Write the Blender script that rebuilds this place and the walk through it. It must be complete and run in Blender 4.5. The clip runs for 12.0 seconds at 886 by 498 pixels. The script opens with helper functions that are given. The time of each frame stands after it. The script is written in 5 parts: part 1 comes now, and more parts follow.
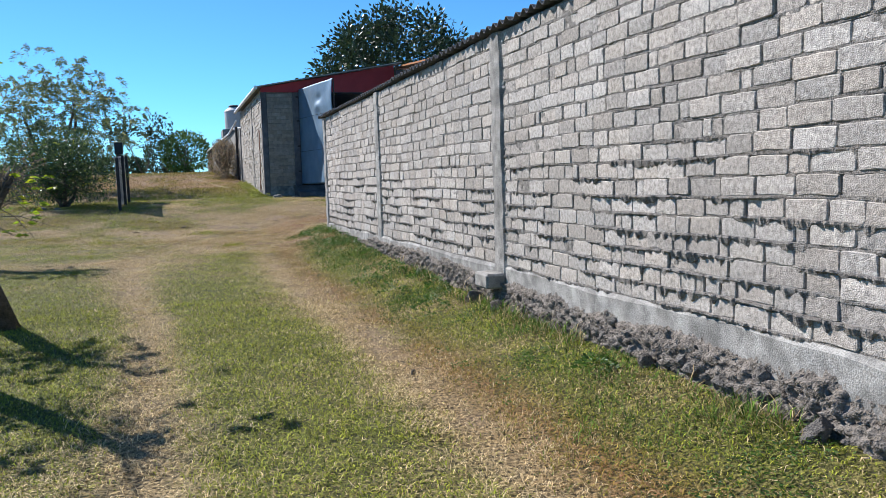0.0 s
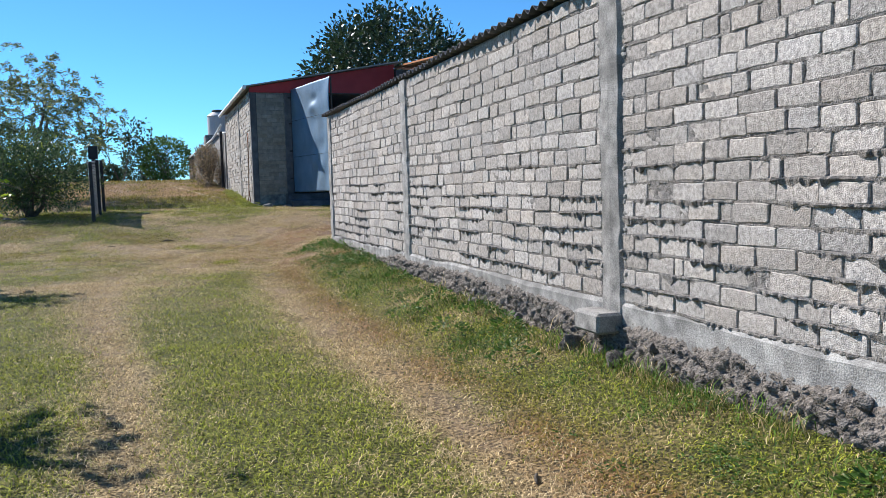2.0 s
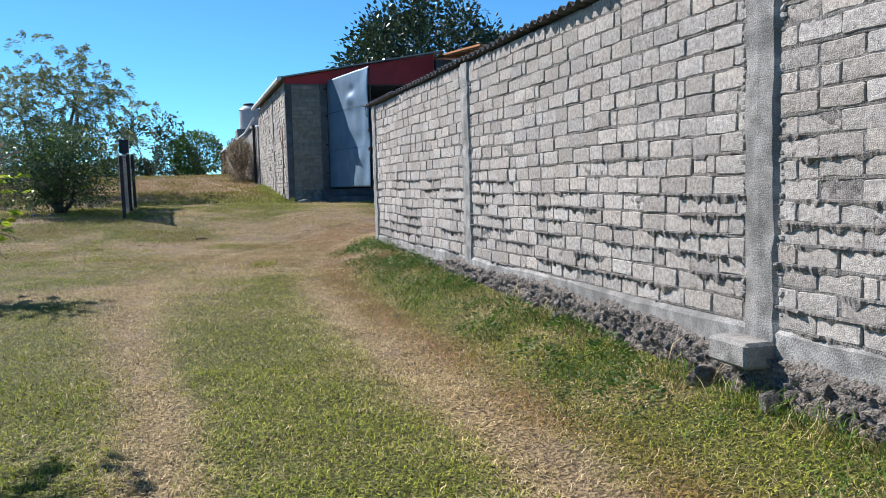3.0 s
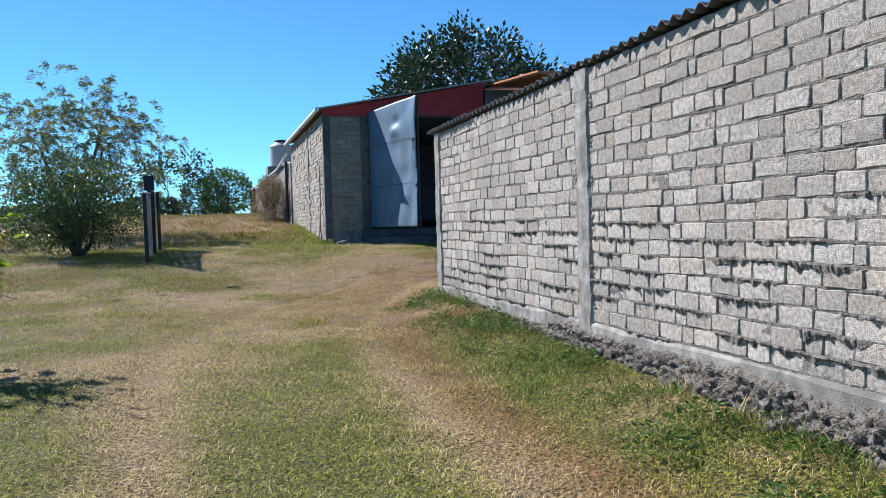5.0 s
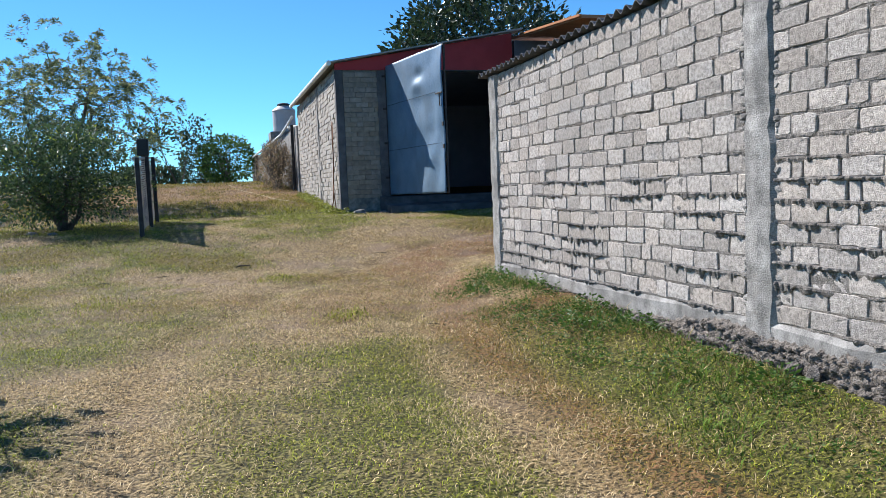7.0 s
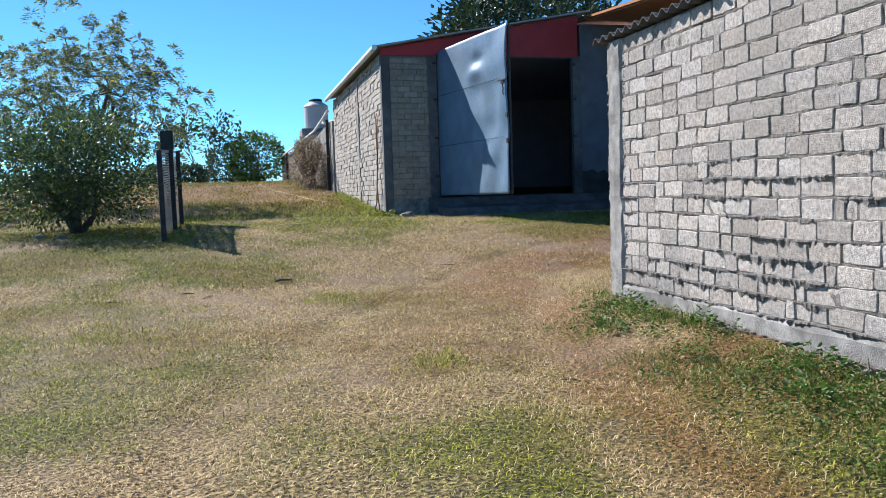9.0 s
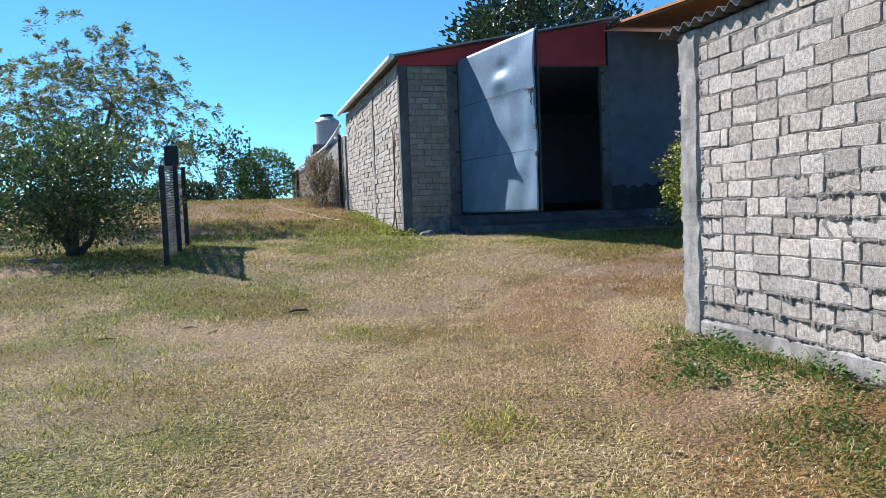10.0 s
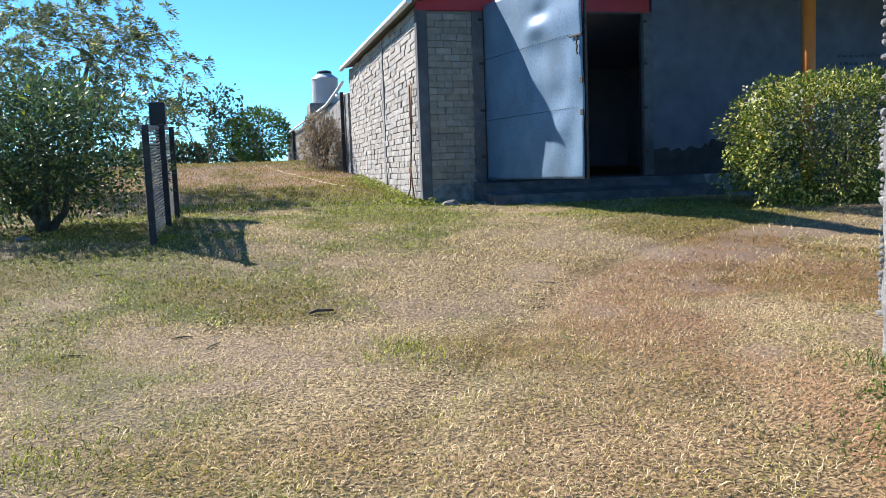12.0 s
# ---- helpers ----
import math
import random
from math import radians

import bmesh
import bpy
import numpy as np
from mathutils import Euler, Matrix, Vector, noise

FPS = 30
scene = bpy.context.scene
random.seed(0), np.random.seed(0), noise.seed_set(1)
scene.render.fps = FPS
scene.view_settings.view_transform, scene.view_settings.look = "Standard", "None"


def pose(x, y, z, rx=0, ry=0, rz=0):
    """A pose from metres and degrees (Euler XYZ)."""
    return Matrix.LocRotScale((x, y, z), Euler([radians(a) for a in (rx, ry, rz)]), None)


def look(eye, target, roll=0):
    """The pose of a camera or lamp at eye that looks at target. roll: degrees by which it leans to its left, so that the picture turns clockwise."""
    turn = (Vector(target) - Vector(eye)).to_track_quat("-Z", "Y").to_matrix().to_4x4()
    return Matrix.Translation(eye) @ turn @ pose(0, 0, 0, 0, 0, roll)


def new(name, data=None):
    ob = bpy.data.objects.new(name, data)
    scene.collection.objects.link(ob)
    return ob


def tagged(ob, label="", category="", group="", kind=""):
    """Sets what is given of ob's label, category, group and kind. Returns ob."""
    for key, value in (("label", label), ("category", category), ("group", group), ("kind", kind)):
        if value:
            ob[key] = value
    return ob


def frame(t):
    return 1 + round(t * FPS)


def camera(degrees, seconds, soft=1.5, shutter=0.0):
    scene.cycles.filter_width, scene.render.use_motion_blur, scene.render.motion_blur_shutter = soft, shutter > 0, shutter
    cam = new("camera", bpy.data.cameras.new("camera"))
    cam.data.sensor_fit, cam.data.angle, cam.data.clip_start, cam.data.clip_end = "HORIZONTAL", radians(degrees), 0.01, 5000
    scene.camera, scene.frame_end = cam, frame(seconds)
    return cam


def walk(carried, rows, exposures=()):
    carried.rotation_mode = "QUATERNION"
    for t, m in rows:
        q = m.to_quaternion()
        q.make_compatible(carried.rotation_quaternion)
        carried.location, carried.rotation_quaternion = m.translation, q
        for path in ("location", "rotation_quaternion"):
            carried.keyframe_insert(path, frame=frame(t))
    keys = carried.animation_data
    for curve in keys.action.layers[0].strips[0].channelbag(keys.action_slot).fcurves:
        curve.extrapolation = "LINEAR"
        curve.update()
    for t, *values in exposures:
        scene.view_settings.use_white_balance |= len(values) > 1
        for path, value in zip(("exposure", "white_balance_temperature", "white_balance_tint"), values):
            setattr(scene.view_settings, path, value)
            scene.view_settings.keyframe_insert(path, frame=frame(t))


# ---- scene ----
cam = camera(57.0, 12.0, soft=0.6)
METRES, EYE, TILT, LEAN, TURN = 12.6, 1.4, 1.2, -0.7, -18.0
ROWS = [
    (0.0, 0.0, 0.0, 0.0, -0.26, -6.13, 2.45),
    (0.5, -0.0123, 0.0409, -0.0004, -1.26, -6.29, 2.58),
    (1.0, -0.0257, 0.0832, 0.0, -1.7, -5.97, 2.35),
    (1.5, -0.041, 0.1213, -0.0019, -1.97, -5.62, 2.36),
    (2.0, -0.0561, 0.1601, -0.0046, -1.63, -5.51, 2.29),
    (2.5, -0.0714, 0.2007, -0.0043, 0.22, -5.78, 2.18),
    (4.5, -0.1262, 0.3633, -0.0049, 0.44, -5.39, 2.5),
    (5.0, -0.1414, 0.4022, -0.0031, 2.01, -3.02, 2.34),
    (5.5, -0.1577, 0.4379, -0.006, 2.24, -4.32, 2.47),
    (6.0, -0.1723, 0.479, -0.0081, 2.14, -4.77, 2.53),
    (6.5, -0.1866, 0.5199, -0.0079, 2.26, -5.34, 2.68),
    (7.0, -0.1976, 0.5599, -0.0073, 1.99, -5.29, 3.0),
    (9.0, -0.2574, 0.7194, -0.0101, 3.69, -5.08, 2.57),
    (9.5, -0.2713, 0.7573, -0.0086, 4.23, -4.41, 2.79),
    (10.0, -0.2829, 0.8002, -0.0089, 4.29, -3.92, 2.91),
    (10.5, -0.2964, 0.8341, -0.0053, 4.54, -4.95, 2.87),
    (11.0, -0.3124, 0.867, -0.0031, 4.52, -6.98, 2.93),
    (11.5, -0.3241, 0.9036, -0.0019, 4.29, -6.77, 2.9),
    (12.0, -0.3377, 0.9391, -0.0028, 3.68, -6.66, 2.83),
]
walk(cam, [(t, pose(0, 0, EYE, TILT, LEAN, TURN) @ pose(METRES * x, METRES * y, METRES * z, 90 + pitch, roll, yaw)) for t, x, y, z, yaw, pitch, roll in ROWS], exposures=((0.0, 0.65), (7.0, 0.68), (9.5, 0.82), (11.0, 0.96), (12.0, 1.10)))

# ---- light ----
SUN_WAY = Vector((0.72, -0.9, -1.0)).normalized()
world = bpy.data.worlds.new("sky")
scene.world = world
world.use_nodes = True
wn = world.node_tree.nodes
sky = wn.new("ShaderNodeTexSky")
sky.sky_type = "NISHITA"
sky.sun_disc = False
sky.sun_elevation = math.asin(-SUN_WAY.z)
sky.sun_rotation = math.atan2(-SUN_WAY.x, -SUN_WAY.y)
sky.altitude = 2500
sky.air_density = 1.0
sky.dust_density = 0.1
sky.ozone_density = 3.0
tint = wn.new("ShaderNodeMix")
tint.data_type, tint.blend_type = "RGBA", "MULTIPLY"
tint.inputs[0].default_value = 1.0
tint.inputs[7].default_value = (0.50, 1.01, 1.31, 1)
world.node_tree.links.new(sky.outputs[0], tint.inputs[6])
world.node_tree.links.new(tint.outputs[2], wn["Background"].inputs[0])
wn["Background"].inputs[1].default_value = 0.087
sun = new("sun", bpy.data.lights.new("sun", "SUN"))
sun.data.energy, sun.data.angle, sun.data.color = 5.6, radians(0.5), (1.0, 0.955, 0.92)
sun.matrix_world = look((0, 0, 30), Vector((0, 0, 30)) + SUN_WAY)

# ---- materials ----


def grain(name, dark, light, scale=6.0, fine=60.0, rough=0.9, bump=0.4, depth=0.01, metal=0.0, vary=0.0, piece="object",
          stain=None, stain_scale=0.7, stain_amount=0.5, spec=0.3, crisp=0.16, swell=0.8):
    """A rough surface: two sizes of grain between two colours, piece-to-piece variation, stains and fine relief."""
    m = bpy.data.materials.new(name)
    m.use_nodes = True
    nt = m.node_tree
    n, link = nt.nodes, nt.links.new
    bsdf = n["Principled BSDF"]
    geo = n.new("ShaderNodeNewGeometry")
    big, small = n.new("ShaderNodeTexNoise"), n.new("ShaderNodeTexNoise")
    for tex, s, d in ((big, scale, 4), (small, fine, 3)):
        tex.inputs["Scale"].default_value, tex.inputs["Detail"].default_value = s, d
        link(geo.outputs["Position"], tex.inputs["Vector"])
    mix = n.new("ShaderNodeMath")
    mix.operation = "MULTIPLY_ADD"
    mix.inputs[1].default_value = 0.45
    link(small.outputs[0], mix.inputs[0])
    half = n.new("ShaderNodeMath")
    half.operation = "MULTIPLY"
    half.inputs[1].default_value = 0.55
    link(big.outputs[0], half.inputs[0])
    link(half.outputs[0], mix.inputs[2])
    ramp = n.new("ShaderNodeValToRGB")
    ramp.color_ramp.elements[0].position, ramp.color_ramp.elements[1].position = 0.5 - crisp, 0.5 + crisp
    ramp.color_ramp.elements[0].color, ramp.color_ramp.elements[1].color = (*dark, 1), (*light, 1)
    link(mix.outputs[0], ramp.inputs[0])
    col = ramp.outputs[0]
    if vary:
        if piece == "object":
            src = n.new("ShaderNodeObjectInfo").outputs["Random"]
        else:
            src = geo.outputs["Random Per Island"]
        hue = n.new("ShaderNodeHueSaturation")
        rng = n.new("ShaderNodeMapRange")
        rng.inputs[3].default_value, rng.inputs[4].default_value = 1 - vary, 1 + vary
        link(src, rng.inputs[0])
        link(rng.outputs[0], hue.inputs["Value"])
        sat = n.new("ShaderNodeMath")
        sat.operation = "PINGPONG"
        sat.inputs[1].default_value = 0.5
        mul = n.new("ShaderNodeMath")
        mul.operation = "MULTIPLY"
        mul.inputs[1].default_value = 7.3
        link(src, mul.inputs[0])
        link(mul.outputs[0], sat.inputs[0])
        add = n.new("ShaderNodeMath")
        add.inputs[1].default_value = 0.75
        link(sat.outputs[0], add.inputs[0])
        link(add.outputs[0], hue.inputs["Saturation"])
        link(col, hue.inputs["Color"])
        col = hue.outputs[0]
    if stain:
        st = n.new("ShaderNodeTexNoise")
        st.inputs["Scale"].default_value, st.inputs["Detail"].default_value = stain_scale, 6
        link(geo.outputs["Position"], st.inputs["Vector"])
        sr = n.new("ShaderNodeMapRange")
        sr.inputs[1].default_value, sr.inputs[2].default_value, sr.inputs[4].default_value = 0.48, 0.68, stain_amount
        link(st.outputs[0], sr.inputs[0])
        mx = n.new("ShaderNodeMix")
        mx.data_type = "RGBA"
        link(sr.outputs[0], mx.inputs[0])
        link(col, mx.inputs[6])
        mx.inputs[7].default_value = (*stain, 1)
        col = mx.outputs[2]
    link(col, bsdf.inputs["Base Color"])
    bsdf.inputs["Roughness"].default_value, bsdf.inputs["Metallic"].default_value = rough, metal
    bsdf.inputs["Specular IOR Level"].default_value = spec
    if bump:
        b = n.new("ShaderNodeBump")
        b.inputs["Strength"].default_value, b.inputs["Distance"].default_value = bump, depth
        relief = n.new("ShaderNodeMath")
        relief.operation = "MULTIPLY_ADD"
        relief.inputs[1].default_value = swell
        link(big.outputs[0], relief.inputs[0])
        link(small.outputs[0], relief.inputs[2])
        link(relief.outputs[0], b.inputs["Height"])
        link(b.outputs[0], bsdf.inputs["Normal"])
    return m


def foliage(name, dark, light, yellow=None, share=0.1, rough=0.5, through_light=0.35):
    """Leaves: each its own shade, some of them yellowed, letting light through."""
    m = bpy.data.materials.new(name)
    m.use_nodes = True
    nt = m.node_tree
    n, link = nt.nodes, nt.links.new
    bsdf = n["Principled BSDF"]
    geo = n.new("ShaderNodeNewGeometry")
    ramp = n.new("ShaderNodeValToRGB")
    e = ramp.color_ramp.elements
    e[0].color, e[1].color = (*dark, 1), (*light, 1)
    if yellow:
        e[1].position = 1 - share
        e.new(min(0.99, 1 - share + 0.03)).color = (*yellow, 1)
    link(geo.outputs["Random Per Island"], ramp.inputs[0])
    tex = n.new("ShaderNodeTexNoise")
    tex.inputs["Scale"].default_value = 1.3
    link(geo.outputs["Position"], tex.inputs["Vector"])
    rng = n.new("ShaderNodeMapRange")
    rng.inputs[3].default_value, rng.inputs[4].default_value = 0.6, 1.4
    link(tex.outputs[0], rng.inputs[0])
    hue = n.new("ShaderNodeHueSaturation")
    link(rng.outputs[0], hue.inputs["Value"])
    link(ramp.outputs[0], hue.inputs["Color"])
    link(hue.outputs[0], bsdf.inputs["Base Color"])
    bsdf.inputs["Roughness"].default_value = rough
    bsdf.inputs["Specular IOR Level"].default_value = 0.4
    tr = n.new("ShaderNodeBsdfTranslucent")
    link(hue.outputs[0], tr.inputs[0])
    mx = n.new("ShaderNodeMixShader")
    mx.inputs[0].default_value = through_light
    link(bsdf.outputs[0], mx.inputs[1])
    link(tr.outputs[0], mx.inputs[2])
    link(mx.outputs[0], n["Material Output"].inputs[0])
    return m


def turf(name, straw_d, straw_l, green_d, green_l, red, soil=None, blades=False):
    """Lawn and its soil: the mesh attributes green, red and bare choose between living grass, red-brown litter and earth."""
    m = bpy.data.materials.new(name)
    m.use_nodes = True
    nt = m.node_tree
    n, link = nt.nodes, nt.links.new
    bsdf = n["Principled BSDF"]
    geo = n.new("ShaderNodeNewGeometry")

    def mixed(f, a, b):
        mx = n.new("ShaderNodeMix")
        mx.data_type = "RGBA"
        link(f, mx.inputs[0])
        for v, i in ((a, 6), (b, 7)):
            if isinstance(v, tuple):
                mx.inputs[i].default_value = (*v, 1)
            else:
                link(v, mx.inputs[i])
        return mx.outputs[2]

    def attribute(key):
        a = n.new("ShaderNodeAttribute")
        a.attribute_name = key
        return a.outputs["Fac"]

    if blades:
        rnd = geo.outputs["Random Per Island"]
        rnd2 = n.new("ShaderNodeMath")
        rnd2.operation = "FRACT"
        mul = n.new("ShaderNodeMath")
        mul.operation = "MULTIPLY"
        mul.inputs[1].default_value = 17.7
        link(rnd, mul.inputs[0])
        link(mul.outputs[0], rnd2.inputs[0])
        vary = rnd2.outputs[0]
    else:
        tex = n.new("ShaderNodeTexNoise")
        tex.inputs["Scale"].default_value, tex.inputs["Detail"].default_value = 45, 5
        link(geo.outputs["Position"], tex.inputs["Vector"])
        cont = n.new("ShaderNodeMapRange")
        cont.inputs[1].default_value, cont.inputs[2].default_value = 0.36, 0.64
        link(tex.outputs[0], cont.inputs[0])
        vary = cont.outputs[0]
    straw = mixed(vary, straw_d, straw_l)
    green = mixed(vary, green_d, green_l)
    if blades:
        # a blade is green where its own chance lies under the lawn's share of green
        less = n.new("ShaderNodeMath")
        less.operation = "LESS_THAN"
        link(rnd, less.inputs[0])
        link(attribute("green"), less.inputs[1])
        gf = less.outputs[0]
    else:
        gf = attribute("green")
    col = mixed(gf, straw, green)
    rf = n.new("ShaderNodeMath")
    rf.operation = "MULTIPLY"
    link(attribute("red"), rf.inputs[0])
    link(vary, rf.inputs[1])
    col = mixed(rf.outputs[0], col, red)
    if soil:
        col = mixed(attribute("bare"), col, soil)
    link(col, bsdf.inputs["Base Color"])
    bsdf.inputs["Roughness"].default_value = 0.85
    bsdf.inputs["Specular IOR Level"].default_value = 0.25
    if not blades:
        b = n.new("ShaderNodeBump")
        b.inputs["Strength"].default_value, b.inputs["Distance"].default_value = 0.7, 0.03
        link(vary, b.inputs["Height"])
        link(b.outputs[0], bsdf.inputs["Normal"])
    else:
        tr = n.new("ShaderNodeBsdfTranslucent")
        link(col, tr.inputs[0])
        ms = n.new("ShaderNodeMixShader")
        ms.inputs[0].default_value = 0.18
        link(bsdf.outputs[0], ms.inputs[1])
        link(tr.outputs[0], ms.inputs[2])
        link(ms.outputs[0], n["Material Output"].inputs[0])
    return m


BLOCK = grain("block", (0.20, 0.183, 0.167), (0.495, 0.453, 0.413), 42, 150, 0.95, 0.85, 0.008, crisp=0.13, swell=0.6, vary=0.20, stain=(0.25, 0.229, 0.207), stain_scale=0.9, stain_amount=0.4)
BLOCK_FAR = grain("block_joined", (0.20, 0.183, 0.167), (0.495, 0.453, 0.413), 42, 150, 0.95, 0.85, 0.008, crisp=0.13, swell=0.6, vary=0.20, stain=(0.25, 0.229, 0.207), stain_scale=0.9, stain_amount=0.4, piece="island")
# base colour lowered so that the shadows in the joints come out darker
MORTAR = grain("mortar", (0.09, 0.083, 0.077), (0.28, 0.258, 0.236), 30, 140, 0.95, 1.0, 0.012, vary=0.12, piece="island")
BEAM = grain("beam_concrete", (0.15, 0.146, 0.14), (0.38, 0.37, 0.35), 9, 110, 0.92, 0.9, 0.006, stain=(0.12, 0.116, 0.11), stain_scale=2.6, stain_amount=0.8, crisp=0.12, swell=0.5)
CONCRETE = grain("concrete", (0.13, 0.126, 0.119), (0.34, 0.326, 0.306), 9, 120, 0.92, 0.9, 0.006, stain=(0.10, 0.095, 0.09), stain_scale=4.0, stain_amount=0.8, crisp=0.12, swell=0.4)
LAVA = grain("lava_rock", (0.045, 0.04, 0.037), (0.24, 0.218, 0.198), 18, 110, 0.95, 1.0, 0.02, vary=0.3, stain=(0.21, 0.19, 0.17), stain_scale=7.0, stain_amount=0.35)
LAVA_BED = grain("rubble", (0.03, 0.026, 0.023), (0.27, 0.24, 0.213), 30, 90, 0.95, 1.0, 0.016, stain=(0.22, 0.197, 0.175), stain_scale=9.0, stain_amount=0.35)
SHEET = grain("fibre_cement", (0.055, 0.056, 0.06), (0.13, 0.13, 0.135), 8, 80, 0.9, 0.4, 0.004, stain=(0.05, 0.05, 0.052), stain_amount=0.6)
SHED_BLOCK = grain("shed_block", (0.23, 0.212, 0.19), (0.45, 0.415, 0.37), 12, 90, 0.95, 0.8, 0.008, vary=0.18)
SHED_BLOCK_FAR = grain("shed_block_joined", (0.23, 0.212, 0.19), (0.45, 0.415, 0.37), 12, 90, 0.95, 0.8, 0.008, vary=0.18, piece="island")
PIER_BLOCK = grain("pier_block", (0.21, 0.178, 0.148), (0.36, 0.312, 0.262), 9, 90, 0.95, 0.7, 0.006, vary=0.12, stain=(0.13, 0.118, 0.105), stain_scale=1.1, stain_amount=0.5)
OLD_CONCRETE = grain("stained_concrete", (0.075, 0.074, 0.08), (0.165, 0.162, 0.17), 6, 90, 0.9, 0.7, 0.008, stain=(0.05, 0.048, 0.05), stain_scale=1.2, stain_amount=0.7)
HOSE = grain("brown_hose", (0.12, 0.055, 0.03), (0.20, 0.10, 0.06), 5, 40, 0.6, 0.1, 0.002)
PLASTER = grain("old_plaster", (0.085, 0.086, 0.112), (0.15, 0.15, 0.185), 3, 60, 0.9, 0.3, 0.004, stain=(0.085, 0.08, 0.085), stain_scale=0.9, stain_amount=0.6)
SOOT = grain("damp_plaster", (0.02, 0.02, 0.022), (0.06, 0.057, 0.058), 4, 60, 0.9, 0.3, 0.004)
# the step's base colour is set dark to carry the shed front's shade
SHADED_STEP = grain("shaded_step", (0.05, 0.05, 0.055), (0.14, 0.14, 0.15), 6, 90, 0.9, 0.7, 0.008, stain=(0.03, 0.03, 0.032), stain_scale=1.2, stain_amount=0.7)
RED = grain("red_paint", (0.30, 0.018, 0.022), (0.40, 0.03, 0.035), 3, 60, 0.55, 0.2, 0.002, stain=(0.20, 0.012, 0.016), stain_amount=0.5)
STEEL = grain("galvanised_door", (0.085, 0.155, 0.235), (0.165, 0.25, 0.345), 2.2, 30, 0.50, 0.2, 0.008, metal=0.2, stain=(0.10, 0.145, 0.19), stain_scale=1.8, stain_amount=0.6, spec=0.5)
FRAME_STEEL = grain("rusty_frame", (0.03, 0.028, 0.03), (0.09, 0.07, 0.06), 14, 90, 0.75, 0.4, 0.002, metal=0.3)
WHITE = grain("white_paint", (0.66, 0.67, 0.67), (0.80, 0.80, 0.79), 3, 50, 0.5, 0.1, 0.002, stain=(0.45, 0.45, 0.43), stain_scale=2, stain_amount=0.4)
ORANGE = grain("orange_paint", (0.55, 0.13, 0.015), (0.70, 0.19, 0.025), 4, 60, 0.5, 0.15, 0.002)
TIMBER = grain("orange_timber", (0.27, 0.10, 0.035), (0.42, 0.17, 0.06), 5, 60, 0.7, 0.3, 0.004)
TILE = grain("clay_roof", (0.30, 0.13, 0.07), (0.45, 0.22, 0.12), 5, 60, 0.85, 0.4, 0.006)
INSIDE = grain("shed_inside", (0.36, 0.38, 0.44), (0.48, 0.49, 0.54), 3, 40, 0.95, 0.3, 0.006)
POST = grain("dark_post", (0.018, 0.018, 0.022), (0.06, 0.055, 0.055), 10, 90, 0.8, 0.5, 0.004)
RAIL = grain("weathered_slat", (0.17, 0.165, 0.16), (0.36, 0.345, 0.33), 12, 90, 0.85, 0.4, 0.004)
BARK = grain("bark", (0.045, 0.038, 0.03), (0.14, 0.12, 0.10), 14, 70, 0.95, 0.9, 0.015)
TWIG = grain("twig", (0.10, 0.085, 0.07), (0.22, 0.19, 0.16), 14, 70, 0.95, 0.4, 0.005)
TANK = grain("grey_plastic", (0.42, 0.40, 0.40), (0.52, 0.50, 0.50), 2, 40, 0.55, 0.05, 0.002)
BLACK = grain("black_plastic", (0.012, 0.012, 0.014), (0.03, 0.03, 0.032), 4, 60, 0.5, 0.1, 0.002)
LEAF = foliage("sparse_leaf", (0.065, 0.095, 0.05), (0.25, 0.30, 0.14), (0.54, 0.46, 0.10), 0.06, 0.45, 0.4)
CITRUS = foliage("glossy_leaf", (0.03, 0.058, 0.03), (0.09, 0.14, 0.05), (0.30, 0.36, 0.04), 0.05, 0.3)
HEDGE = foliage("hedge_leaf", (0.03, 0.06, 0.01), (0.18, 0.24, 0.035), (0.66, 0.60, 0.16), 0.24, 0.4, 0.35)
DARKTREE = foliage("dark_leaf", (0.014, 0.028, 0.014), (0.045, 0.075, 0.028), None, 0.1, 0.32, 0.2)
FARBUSH = foliage("bush_leaf", (0.04, 0.09, 0.02), (0.11, 0.19, 0.035), None, 0.1, 0.5)
FARHEDGE = foliage("far_leaf", (0.025, 0.05, 0.025), (0.065, 0.10, 0.045), None, 0.1, 0.6)
DRYVINE = foliage("dry_vine", (0.14, 0.105, 0.07), (0.30, 0.23, 0.15), (0.10, 0.11, 0.04), 0.1, 0.8)
WEED = foliage("weed_leaf", (0.03, 0.075, 0.013), (0.10, 0.19, 0.03), None, 0.1, 0.5)
GRASSY = foliage("yellow_weed", (0.12, 0.15, 0.02), (0.30, 0.32, 0.06), None, 0.1, 0.6)
BLOSSOM = foliage("pale_blossom", (0.60, 0.58, 0.40), (0.85, 0.82, 0.68), None, 0.1, 0.6)
LETTER = grain("faded_lettering", (0.05, 0.05, 0.058), (0.09, 0.09, 0.10), 8, 60)
BRIGHT = foliage("broad_leaf", (0.14, 0.24, 0.015), (0.30, 0.40, 0.03), (0.45, 0.42, 0.03), 0.2, 0.45, 0.5)
GROUND = turf("dry_lawn_soil", (0.045, 0.030, 0.016), (0.43, 0.31, 0.16), (0.018, 0.023, 0.006), (0.14, 0.145, 0.024), (0.25, 0.105, 0.055), (0.22, 0.155, 0.115))
LUSH = turf("lush_blades", (0.09, 0.07, 0.028), (0.46, 0.36, 0.17), (0.014, 0.042, 0.008), (0.17, 0.28, 0.04), (0.36, 0.17, 0.08), None, True)
